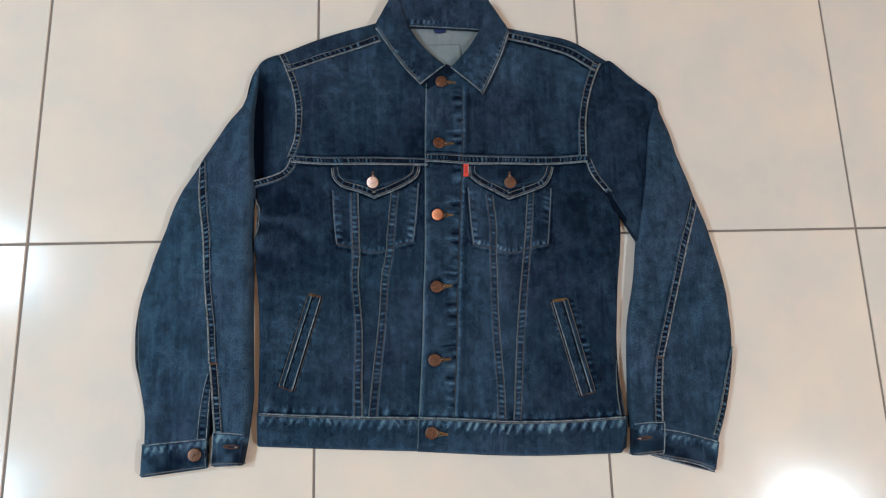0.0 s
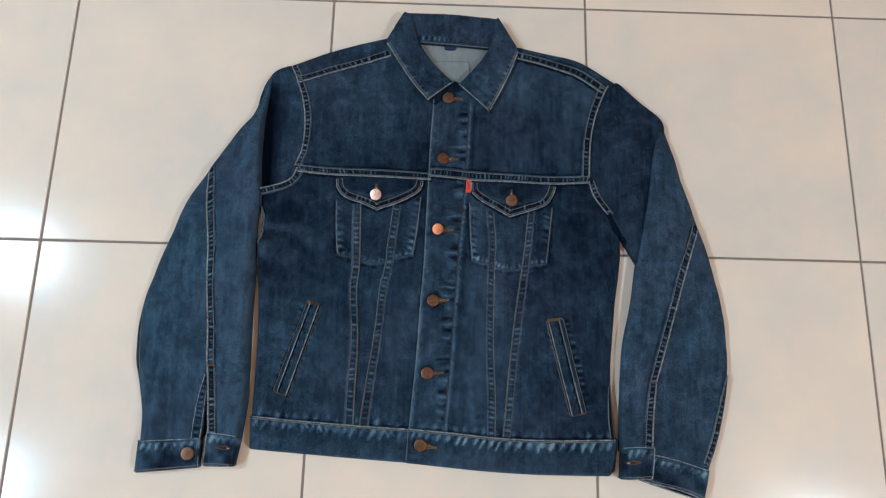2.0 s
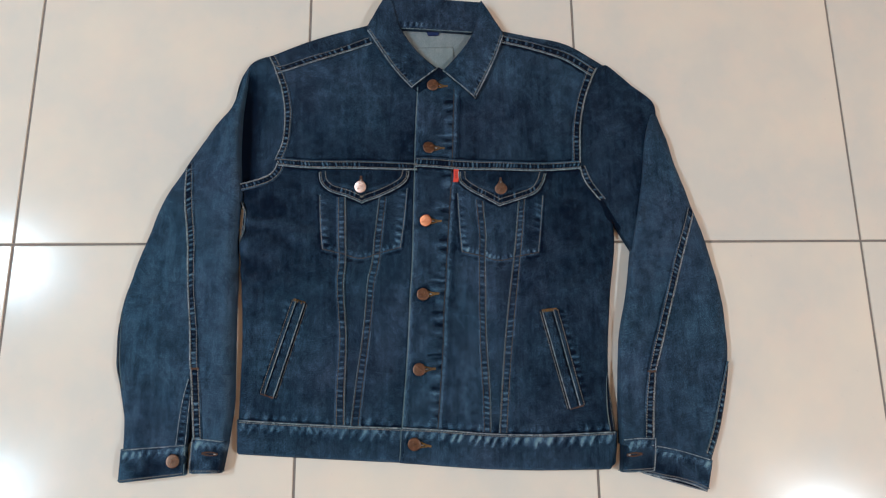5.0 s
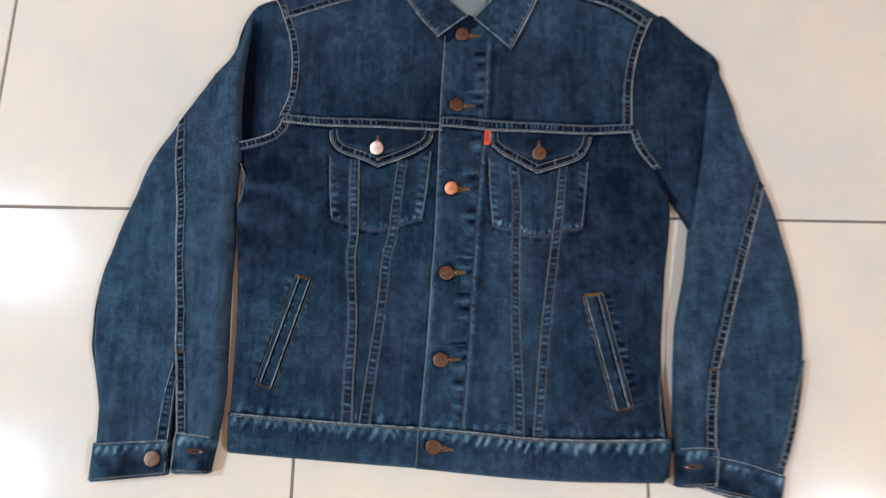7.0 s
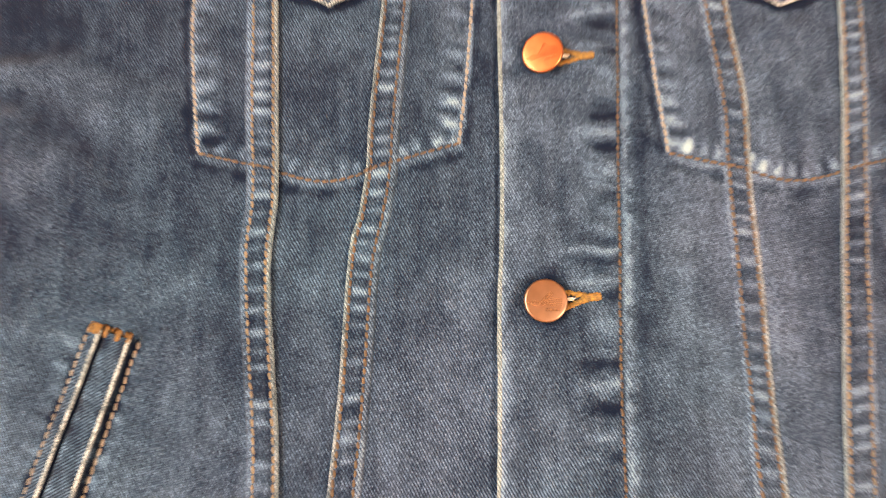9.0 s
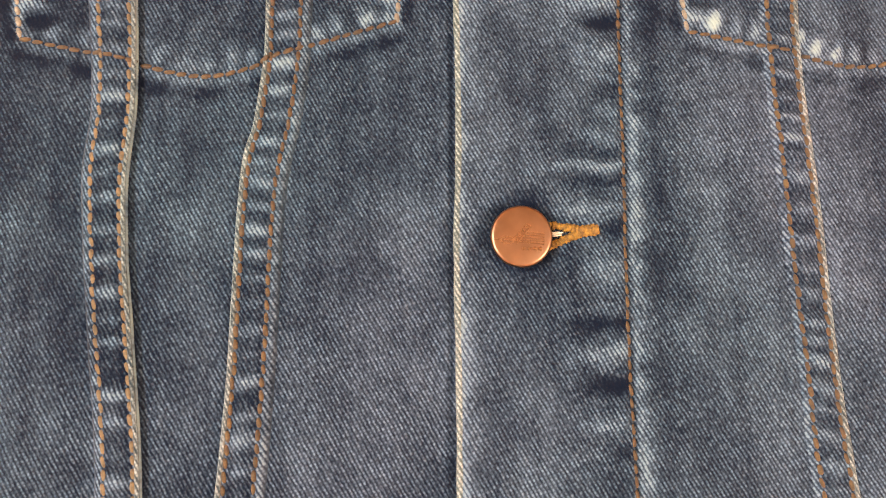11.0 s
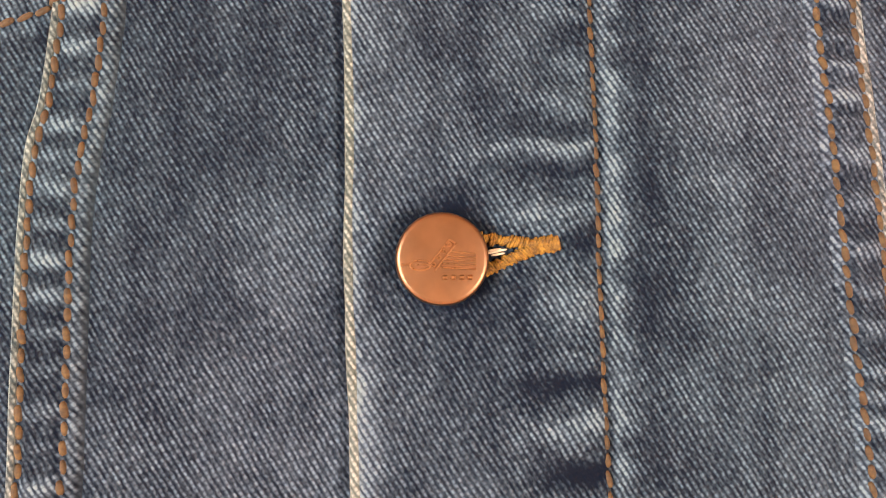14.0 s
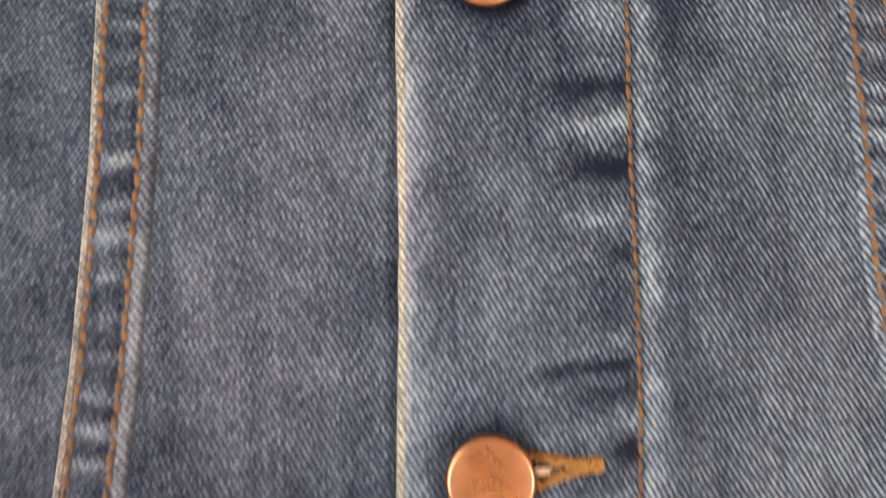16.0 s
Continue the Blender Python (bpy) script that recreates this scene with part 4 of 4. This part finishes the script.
WAIST.append(cloth("waistband", HEM_RIGHT, [(0.5381, -0.2949), (0.6332, -0.3024), (0.6928, -0.3055), (0.7451, -0.3064), (0.8148, -0.3061)], DENIM_CROSS, BODY + 0.0030, jacket, drops=(0.0004, 0.005, 0.0005, 0.004), roll=0.005, wear=lambda u, s, w, x, y: 0.4 * np.exp(-(((u - 0.965) / 0.03) ** 2)) + 0.14 * np.clip(u * 2 - 0.6, 0, 1), tone=-0.02))
cloth("waistband_side", [(0.8191, -0.2587), (0.8163, -0.2816), (0.8135, -0.3042)], [(0.8275, -0.2581), (0.8257, -0.2754), (0.8228, -0.2983)], DENIM_CROSS, 0.009, jacket, drops=(0, 0.004, 0, 0), tone=-0.1)
CUFFS = [([(0.1788, -0.2729), (0.2217, -0.2701), (0.2614, -0.2674)], [(0.1792, -0.3142), (0.2252, -0.3097), (0.2622, -0.3060)]), ([(0.2712, -0.2590), (0.2938, -0.2612), (0.3152, -0.2641)], [(0.2704, -0.3030), (0.2895, -0.3031), (0.3090, -0.3037)]),
         ([(0.8671, -0.2747), (0.9056, -0.2827), (0.9493, -0.2960)], [(0.8475, -0.3080), (0.8760, -0.3150), (0.8990, -0.3196), (0.9210, -0.3262), (0.9397, -0.3346)]), ([(0.8315, -0.2675), (0.8518, -0.2660), (0.8737, -0.2668)], [(0.8281, -0.3097), (0.8475, -0.3086), (0.8685, -0.3073)])]
for number, (a, b) in enumerate(CUFFS):
    mark(smooth(a, 60), 0.0030, 0.016, 0.0095, 1.2, 0.0010, 80 + number, 0.18, dark=0.4, lean=0.5)
    mark(smooth(a, 60), 0.003, 0.012, 0.0072, 0.9, 0.0004, 180 + number, 0.16, dark=0.3, lean=-0.5)
CUFF_PARTS = []
for number, (a, b) in enumerate(CUFFS):
    flap = number % 2
    CUFF_PARTS.append(cloth("cuff_flap" if flap else "cuff", a, b, DENIM_CROSS, SLEEVE + (0.0018 if flap else -0.0005), jacket, drops=((0.001, 0.005, 0.005, 0.001), (0.001, 0.004, 0.002, 0.006), (0.001, 0.006, 0.001, 0.006), (0.001, 0.005, 0.005, 0.001))[number],
          tone=0.06, wear=lambda u, s, w, x, y: 0.55 * Soft(0.011, 33)(x, y) + 0.4 * np.clip(u * 8 - 7, 0, 1), label="denim cuff tab with an open buttonhole" if flap else "unbuttoned denim cuff"))

# the shade within the open cuff, put in as a very dark tone
lining = cloth("cuff_lining", [(0.8500, -0.3050), (0.8930, -0.3150), (0.9390, -0.3310)], [(0.8475, -0.3088), (0.8913, -0.3224), (0.9397, -0.3360)], DENIM_CROSS, SLEEVE - 0.0085, jacket, cell=0.0014, marks=False, tone=-0.95, label="inside of the open cuff, its shade painted as dark denim")

# pocket flaps
FLAPS, WELT_PARTS, WINGS = [], [], []
for edge, seed in ((FLAP_L, 21), (FLAP_R, 22)):
    value = rungs(0.25, 0.0066, seed)
    FLAPS.append(cloth("pocket_flap", edge[0], edge[1], DENIM, BODY + 0.0030, jacket, cell=0.0011, drops=(0, 0.0005, 0.0015, 0.0015), roll=0.003, base=BODY - 0.001, marks=False, tone=-0.22, label="pointed denim pocket flap buttoned shut",
          wear=lambda u, s, w, x, y: (3.0 * np.maximum(value(s * 1.2), 0) - 0.8) * np.clip((u - 0.72) / 0.04, 0, 1) * np.clip((0.93 - u) / 0.03, 0, 1) + 0.45 * np.clip((u - 0.94) / 0.03, 0, 1) + 0.3 * np.exp(-(((u - 0.66) / 0.05) ** 2)), lift=lambda u, s, w, x, y: 0.0005 * value(s * 1.2) * (u > 0.72) + 0.0010 * np.sin(np.pi * u)))

BANDS = []
DRAPE = {16: 0.009, 17: -0.006, 18: 0.007, 19: -0.006}
for number, (a, b, crisp, high) in enumerate(SEAMS + YOKE_SEAMS + ARM_SEAMS + SLEEVE_SEAMS):
    BANDS.append(felled("felled_seam", a, b, high, jacket, crisp, 130 + number, strength=0.62 if number < 4 else 1.0, tone=0.1 if number < 4 else -0.2 if number < 12 else -0.04, kept=0.18 if number < 4 else 0.6 if number < 12 else 0.45, drape=DRAPE.get(number, 0), period={4: 0.0050, 5: 0.0050, 8: 0.0084, 9: 0.0084}.get(number, 0.0064)))

# welt pockets: a mouth with its shade painted dark, and the narrow welt that closes it
for number, (a, b, c, d) in enumerate(WELTS):
    a, b, c, d = [np.array(q) for q in (a, b, c, d)]
    lip, span = ((0.0, 0.25), (0.40, 1.0)) if number == 0 else ((0.75, 1.0), (0.0, 0.60))
    cut = lambda p, q, f: [tuple(p[0] * (1 - f) + q[0] * f), tuple(p[1] * (1 - f) + q[1] * f)]
    cloth("pocket_mouth", cut((a, c), (b, d), 0), cut((a, c), (b, d), 1), DENIM_CROSS, BODY + 0.0010, jacket, base=BODY - 0.001, marks=False, tone=-0.9)
    cloth("pocket_lip", cut((a, c), (b, d), lip[0]), cut((a, c), (b, d), lip[1]), DENIM_CROSS, BODY + 0.0024, jacket, cell=0.0012, base=BODY - 0.001, marks=False, tone=0.1)
    WELT_PARTS.append(cloth("welt", cut((a, c), (b, d), span[0]), cut((a, c), (b, d), span[1]), DENIM_CROSS, BODY + 0.0030, jacket, cell=0.0012, base=BODY - 0.001, drops=(0.0004, 0.0004, 0, 0), roll=0.001, marks=False, tone=0.02, wear=lambda u, s, w, x, y: 0.9 * rungs(0.2, 0.012, 55 + number)(s) * np.clip(np.abs(u - 0.5) * 2.4 - 0.3, 0, 1), label="narrow slanted welt pocket"))

# collar, tab and label
mark(smooth([(0.5362, 0.3343), (0.5857, 0.3317), (0.6476, 0.3273)], 60), 0.0, 0.009, 0.0075, 0.9, 0.0006, 95)
stand = cloth("collar_stand", [(0.5163, 0.3754), (0.5859, 0.3750), (0.6574, 0.3707)], [(0.5310, 0.3245), (0.5856, 0.3220), (0.6528, 0.3177)], DENIM_CROSS, 0.016, jacket, drops=(0.006, 0.002, 0, 0), base=0.007, tone=0.05, label="inside of the denim collar")
WING_L = ([(0.5137, 0.3753), (0.4981, 0.3457), (0.4880, 0.3184), (0.5095, 0.2840), (0.5315, 0.2520), (0.5533, 0.2269)], [(0.5253, 0.3675), (0.5308, 0.3459), (0.5380, 0.3226), (0.5540, 0.2958), (0.5723, 0.2749), (0.5914, 0.2580)])
WING_R = ([(0.6583, 0.3707), (0.6763, 0.3393), (0.6898, 0.3102), (0.6774, 0.2756), (0.6617, 0.2415), (0.6464, 0.2107)], [(0.6536, 0.3627), (0.6523, 0.3411), (0.6457, 0.3176), (0.6312, 0.2925), (0.6160, 0.2733), (0.5993, 0.2543)])
for wing in (WING_L, WING_R):
    WINGS.append(cloth("collar_wing", wing[0], wing[1], DENIM_CROSS, 0.0200, jacket, drops=(0.002, 0.003, 0.004, 0.001), base=0.0142, marks=False, tone=0.08, label="pointed denim collar wing with pale worn edge",
          wear=lambda u, s, w, x, y: 0.25 * np.clip((s - 0.115) / 0.02, 0, 1) * Soft(0.006, 5)(x, y) + (1.3 * rungs(0.3, 0.0075, 97)(s) + 0.15) * np.clip((s - 0.06) / 0.02, 0, 1) * np.clip((w - 0.0025) / 0.001, 0, 1) * np.clip((0.010 - w) / 0.004, 0, 1)))
cloth("collar_band", [(0.5540, 0.2305), (0.5740, 0.2470), (0.5930, 0.2610)], [(0.5640, 0.2200), (0.5900, 0.2380), (0.6120, 0.2500)], DENIM_CROSS, BODY + 0.0032, jacket, cell=0.0012, base=BODY, marks=False, tone=-0.35, label="dark end of the collar band under the top button")
red_tab = cloth("red_tab", [(0.6135, 0.1037), (0.6134, 0.0935), (0.6125, 0.0843)], [(0.6208, 0.1037), (0.6207, 0.0936), (0.6198, 0.0843)], RED_TAB, BODY + 0.0048, jacket, cell=0.0012, base=BODY + 0.0028, marks=False, crumple=0.0002, label="small red woven tab")
cloth("neck_label", [(0.5760, 0.3244), (0.5854, 0.3246), (0.5956, 0.3238)], [(0.5777, 0.3170), (0.5854, 0.3162), (0.5938, 0.3172)], BLUE_LABEL, 0.0085, jacket, cell=0.0015, base=0.006, marks=False, crumple=0.0002, label="small dark blue woven size label")

settle()

# pale folded edges
fold_edge(smooth(PLACKET, 200), placket, 0.0009, inset=-0.0006, plump=0.3)
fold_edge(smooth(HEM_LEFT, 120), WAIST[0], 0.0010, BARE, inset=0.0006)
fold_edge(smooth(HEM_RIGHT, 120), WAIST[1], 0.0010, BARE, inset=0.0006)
fold_edge(smooth([(0.5401, -0.2499), (0.5396, -0.2734), (0.5384, -0.2938)], 30), WAIST[1], 0.0007)
for number, (band, (a, b, crisp, high)) in enumerate(zip(BANDS, SEAMS + YOKE_SEAMS + ARM_SEAMS + SLEEVE_SEAMS)):
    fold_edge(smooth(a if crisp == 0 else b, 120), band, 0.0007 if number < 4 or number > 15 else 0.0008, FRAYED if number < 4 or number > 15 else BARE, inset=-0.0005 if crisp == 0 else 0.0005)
for wing, flat in zip((WING_L, WING_R), WINGS):
    side = 1 if wing is WING_L else -1
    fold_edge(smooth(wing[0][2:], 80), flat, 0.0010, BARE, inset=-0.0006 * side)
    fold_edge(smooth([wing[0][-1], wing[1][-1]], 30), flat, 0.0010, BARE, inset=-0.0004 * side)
fold_edge(smooth([(0.5385, 0.3242), (0.5856, 0.3220), (0.6445, 0.3184)], 60), stand, 0.0009)
for edge, flap in zip((FLAP_L, FLAP_R), FLAPS):
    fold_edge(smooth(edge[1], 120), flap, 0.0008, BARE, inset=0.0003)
for number, (a, b) in enumerate(CUFFS):
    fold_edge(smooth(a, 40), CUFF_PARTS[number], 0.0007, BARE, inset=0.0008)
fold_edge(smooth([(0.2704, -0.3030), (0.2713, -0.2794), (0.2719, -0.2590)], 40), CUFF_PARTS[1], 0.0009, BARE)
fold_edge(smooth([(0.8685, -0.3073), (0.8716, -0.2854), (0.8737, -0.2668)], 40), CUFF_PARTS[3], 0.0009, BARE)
fold_edge(smooth([(0.2627, -0.3058), (0.2626, -0.2863), (0.2619, -0.2681)], 40), CUFF_PARTS[0], 0.0009)
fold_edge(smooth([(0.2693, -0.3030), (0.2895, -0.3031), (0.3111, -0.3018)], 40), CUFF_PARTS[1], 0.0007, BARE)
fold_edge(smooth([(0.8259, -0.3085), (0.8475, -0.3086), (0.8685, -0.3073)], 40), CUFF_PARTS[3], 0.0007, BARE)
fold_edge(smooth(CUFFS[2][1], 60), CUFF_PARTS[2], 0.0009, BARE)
fold_edge(smooth([(0.8560, -0.3114), (0.8913, -0.3224), (0.9397, -0.3360)], 60), lining, 0.0009, BARE, inset=-0.0006)
fold_edge(smooth([(0.2617, -0.1848), (0.2562, -0.2096), (0.2528, -0.2405), (0.2513, -0.2681)], 40), slit, 0.0005, BARE)
fold_edge(smooth([(0.2654, -0.2045), (0.2642, -0.2369), (0.2630, -0.2681)], 40), slit, 0.0006, BARE)
for number, (a, b, c, d) in enumerate(WELTS):
    for f in (0.235, 0.985) if number == 0 else (0.765, 0.015):
        one, two = np.array(a) * (1 - f) + np.array(b) * f, np.array(c) * (1 - f) + np.array(d) * f
        fold_edge(smooth([one, two], 60), WELT_PARTS[number], 0.0008, BARE)

# stitches
for number, (band, (a, b, crisp, high)) in enumerate(zip(BANDS, SEAMS + YOKE_SEAMS + ARM_SEAMS + SLEEVE_SEAMS)):
    twin_rows(a, b, band, crisp, (TAN, GOLD, GOLD, TAN)[number] if number < 4 else FADED)
for sides in POCKETS:
    for run, thread in zip(sides, (GREY, GOLD, GREY)):
        stitching(smooth(run, 60), jacket, thread)
stitching(offset(smooth(FACING, 200), 0.0004), placket, GOLD)
for top, band in zip((HEM_LEFT, HEM_RIGHT), WAIST):
    stitching(offset(smooth(top, 80), 0.0028), band, GREY)
for edge, flap in zip((FLAP_L, FLAP_R), FLAPS):
    inner = smooth(edge[1], 120)
    stitching(offset(inner, -0.0022), flap, FADED)
    stitching(offset(inner, -0.0085), flap, FADED)
for (a, b), cuff in zip(CUFFS, CUFF_PARTS):
    stitching(offset(smooth(b, 40), -0.0035), cuff, GREY)
for wing, flat in zip((WING_L, WING_R), WINGS):
    side = 1 if wing is WING_L else -1
    stitching(offset(smooth(wing[0][2:], 80), -0.0036 * side), flat, GREY)
for (a, b, c, d), welt in zip(WELTS, WELT_PARTS):
    one, two = (FADED, GREY) if a[0] > c[0] else (GREY, FADED)
    stitching(offset(smooth([a, c], 40), 0.0016 if one == FADED else 0.0024), welt, one)
    stitching(offset(smooth([b, d], 40), -0.0016 if two == FADED else -0.0024), welt, two)
    satin([a, b], 0.0044, welt, HOLE)
    satin([c, d], 0.0024, welt, RUST)
for at in ((0.2696, -0.1716), (0.8752, -0.1811)):
    satin([(at[0] - 0.005, at[1]), (at[0] + 0.005, at[1])], 0.003, jacket, RUST)


def button(x, y, material, tilt, turn, lift=0.0046):
    """A domed metal jeans button on a shank, its face struck with plain bars."""
    z = ground(x, y)[0]
    thing = part("button", bmesh.new(), material, jacket, "round copper jeans button")
    bm = bmesh.new()
    R = 0.0085
    rings = []
    for r, h in ((0.0028, -0.0062), (0.0028, -0.0022), (R * 0.95, -0.0020), (R * 1.0, -0.0012), (R * 0.985, -0.0004), (R * 0.94, 0.0), (R * 0.88, 0.00008), (R * 0.6, 0.0002), (R * 0.3, 0.00025)):
        rings.append([bm.verts.new((r * math.cos(k * math.pi / 20), r * math.sin(k * math.pi / 20), h)) for k in range(40)])
    for a, b in zip(rings, rings[1:]):
        for k in range(40):
            bm.faces.new((a[k], a[(k + 1) % 40], b[(k + 1) % 40], b[k])).smooth = True
    bm.faces.new(rings[-1]).smooth = True
    bm.faces.new(rings[0][::-1])
    bmesh.ops.recalc_face_normals(bm, faces=bm.faces)
    bm.to_mesh(thing.data)
    bm.free()
    thing.matrix_basis = pose(x, y, z + lift) @ pose(0, 0, 0, tilt[0], tilt[1], turn)
    bm = bmesh.new()

    def bar(x0, y0, x1, y1, wide):
        """A rounded ridge on the face."""
        d = Vector((x1 - x0, y1 - y0, 0))
        ahead, side = d.normalized(), Vector((-d.y, d.x, 0)).normalized() * wide / 2
        rows = []
        for q in (Vector((x0, y0, 0)), Vector((x1, y1, 0))):
            rows.append([bm.verts.new(q + side * f + Vector((0, 0, h))) for f, h in ((-1.5, 0.00005), (-0.6, 0.00058), (0.6, 0.00058), (1.5, 0.00005))])
        for k in range(3):
            bm.faces.new((rows[0][k], rows[1][k], rows[1][k + 1], rows[0][k + 1]))
        bm.faces.new(rows[0])
        bm.faces.new(rows[1][::-1])

    bar(-0.0026, -0.0014, 0.0013, 0.0034, 0.0003)
    bar(-0.0014, -0.0022, 0.0024, 0.0026, 0.0003)
    bar(0.0013, 0.0034, 0.0024, 0.0026, 0.0003)
    for k in range(4):
        mid = (-0.0016 + 0.00095 * k, -0.0011 + 0.0012 * k)
        for g in range(4):
            one, two = g * math.pi / 2, (g + 1) * math.pi / 2
            bar(mid[0] + 0.0004 * math.cos(one), mid[1] + 0.0004 * math.sin(one), mid[0] + 0.0004 * math.cos(two), mid[1] + 0.0004 * math.sin(two), 0.0002)
    for k in range(5):
        bar(-0.0006 + 0.0005 * k, -0.0016 + 0.0007 * k, 0.0060, -0.0020 + 0.0007 * k, 0.00026)
    for k in range(4):
        bar(0.0000 + 0.0015 * k, -0.0034, 0.0008 + 0.0015 * k, -0.0034, 0.0007)
    ring = [(-0.0040 + 0.0018 * math.cos(k * math.pi / 6), -0.0012 + 0.0009 * math.sin(k * math.pi / 6)) for k in range(13)]
    for one, two in zip(ring, ring[1:]):
        bar(*one, *two, 0.0003)
    bar(-0.0048, -0.0011, -0.0022, -0.0010, 0.00024)
    bar(-0.0074, -0.0011, -0.0066, -0.0011, 0.0003)
    bmesh.ops.recalc_face_normals(bm, faces=bm.faces)
    part("relief", bm, COPPER_RIDGE if material == COPPER else material, thing)
    return thing


def buttonhole(x, y, angle, long, material, start=0.0072):
    """A keyhole buttonhole: two lips of dense thread closing to a point with a bar at its end."""
    c, s = math.cos(angle), math.sin(angle)
    there = lambda p, q: (x + c * p - s * q, y + s * p + c * q)
    hole = bmesh.new()
    for side in (1, -1):
        count = int(long / 0.00048)
        for k in range(count):
            f = k / (count - 1)
            p = start + f * long
            gape = 0.0026 * max(0.0, 1 - f / 0.72) if start else 0.0013 * math.sin(math.pi * f)
            q = side * (gape + 0.0006) + random.uniform(-0.00012, 0.00012)
            px, py = there(p, q)
            z, up = ground(px, py)
            tip = 0.7 + random.uniform(-0.35, 0.35)
            lean = Vector((c * tip - s * side, s * tip + c * side, random.uniform(-0.2, 0.2))).normalized()
            capsule(hole, Vector((px, py, z + 0.0002)), lean, up, 0.0024 * random.uniform(0.75, 1.2), 0.00085, 0.0010 * random.uniform(0.6, 1.3))
    for k in range(5):
        px, py = there(start + long + 0.0002 + 0.0003 * k, random.uniform(-0.0002, 0.0002))
        z, up = ground(px, py)
        capsule(hole, Vector((px, py, z + 0.0003)), Vector((-s, c, 0)), up, 0.0028, 0.0007, 0.0009)
    thing = part("buttonhole", hole, material, jacket, "golden thread keyhole buttonhole", "stuff")
    inner = bmesh.new()
    for k in range(4):
        px, py = there(start + 0.0022 + 0.0005 * k, 0.0005 * math.sin(k * 2.2))
        z, up = ground(px, py)
        capsule(inner, Vector((px, py, z + 0.0008)), Vector((c, s, 0)), up, 0.0026, 0.0005, 0.0005)
    part("loose_thread", inner, WHITE, thing, kind="stuff")


BUTTONS = [(0.5844, 0.2315), (0.5785, 0.1351), (0.5733, 0.0275), (0.5693, -0.0755), (0.5639, -0.1756), (0.5574, -0.2707)]
for k, (bx, by) in enumerate(BUTTONS):
    button(bx, by, COPPER_LIT if k == 2 else COPPER, ((2, -6), (-2, -10), (4, -16), (1, 1), (-1, 3), (3, -7))[k], (20, 200, 10, -4, 130, 60)[k])
    buttonhole(bx, by, radians((0, 0, 0, 4, 2, -8)[k]), 0.0135, HOLE)
for (bx, by), tilt in (((0.4818, 0.0762), (5, -13)), ((0.6793, 0.0728), (2, -12))):
    # the left flap's button has the lamp's glint in its colour
    button(bx, by, COPPER_GLINT if bx < 0.5 else COPPER, tilt, 30)
    buttonhole(bx, by, radians(88), 0.0085, RUST)
cx, cy = (0.2500, -0.2870)
button(cx, cy, COPPER, (2, 2), 50)
for (hx, hy), angle in (((0.3053, -0.2795), 176), ((0.8339, -0.2873), 4)):
    buttonhole(hx, hy, radians(angle), 0.018, RUST, 0.0)

# the weave of the red tab: plain darker bars
bm = bmesh.new()
tx, ty = (0.6167, 0.0944)
for k in range(4):
    bmesh.ops.create_cube(bm, size=1, matrix=Matrix.Translation((tx, ty + 0.0042 - 0.0028 * k, ground(tx, ty)[0] + 0.0001)) @ Matrix.Diagonal((0.0032, 0.0016, 0.0003, 1)))
part("woven_bars", bm, TAB_INK, red_tab)

# ---- floor tiles ----
def tile_mesh():
    side, edge, drop = TILE_SIDE - JOINT, 0.0012, 0.0010
    bm = bmesh.new()
    rings = []
    for inset, z in ((0, -0.006), (0, -drop), (edge * 0.4, -drop * 0.3), (edge, 0.0)):
        h = side / 2 - inset
        rings.append([bm.verts.new((sx * h, sy * h, z)) for sx, sy in ((-1, -1), (1, -1), (1, 1), (-1, 1))])
    for a, b in zip(rings, rings[1:]):
        for k in range(4):
            bm.faces.new((a[k], a[(k + 1) % 4], b[(k + 1) % 4], b[k]))
    bm.faces.new(rings[-1])
    mesh = bpy.data.meshes.new("tile")
    bm.to_mesh(mesh)
    bm.free()
    mesh.materials.append(TILE)
    return mesh


TILE_MESH = tile_mesh()
for i in range(-7, 10):
    for j in range(-6, 7):
        tile = new("tile", TILE_MESH)
        tile.parent = floor
        tile.location = ((i + 0.5) * TILE_SIDE, (j + 0.5) * TILE_SIDE, 0)
        tile.rotation_euler = (random.uniform(-1, 1) * 0.0007, random.uniform(-1, 1) * 0.0007, (i * 7 + j * 3) % 4 * math.pi / 2)
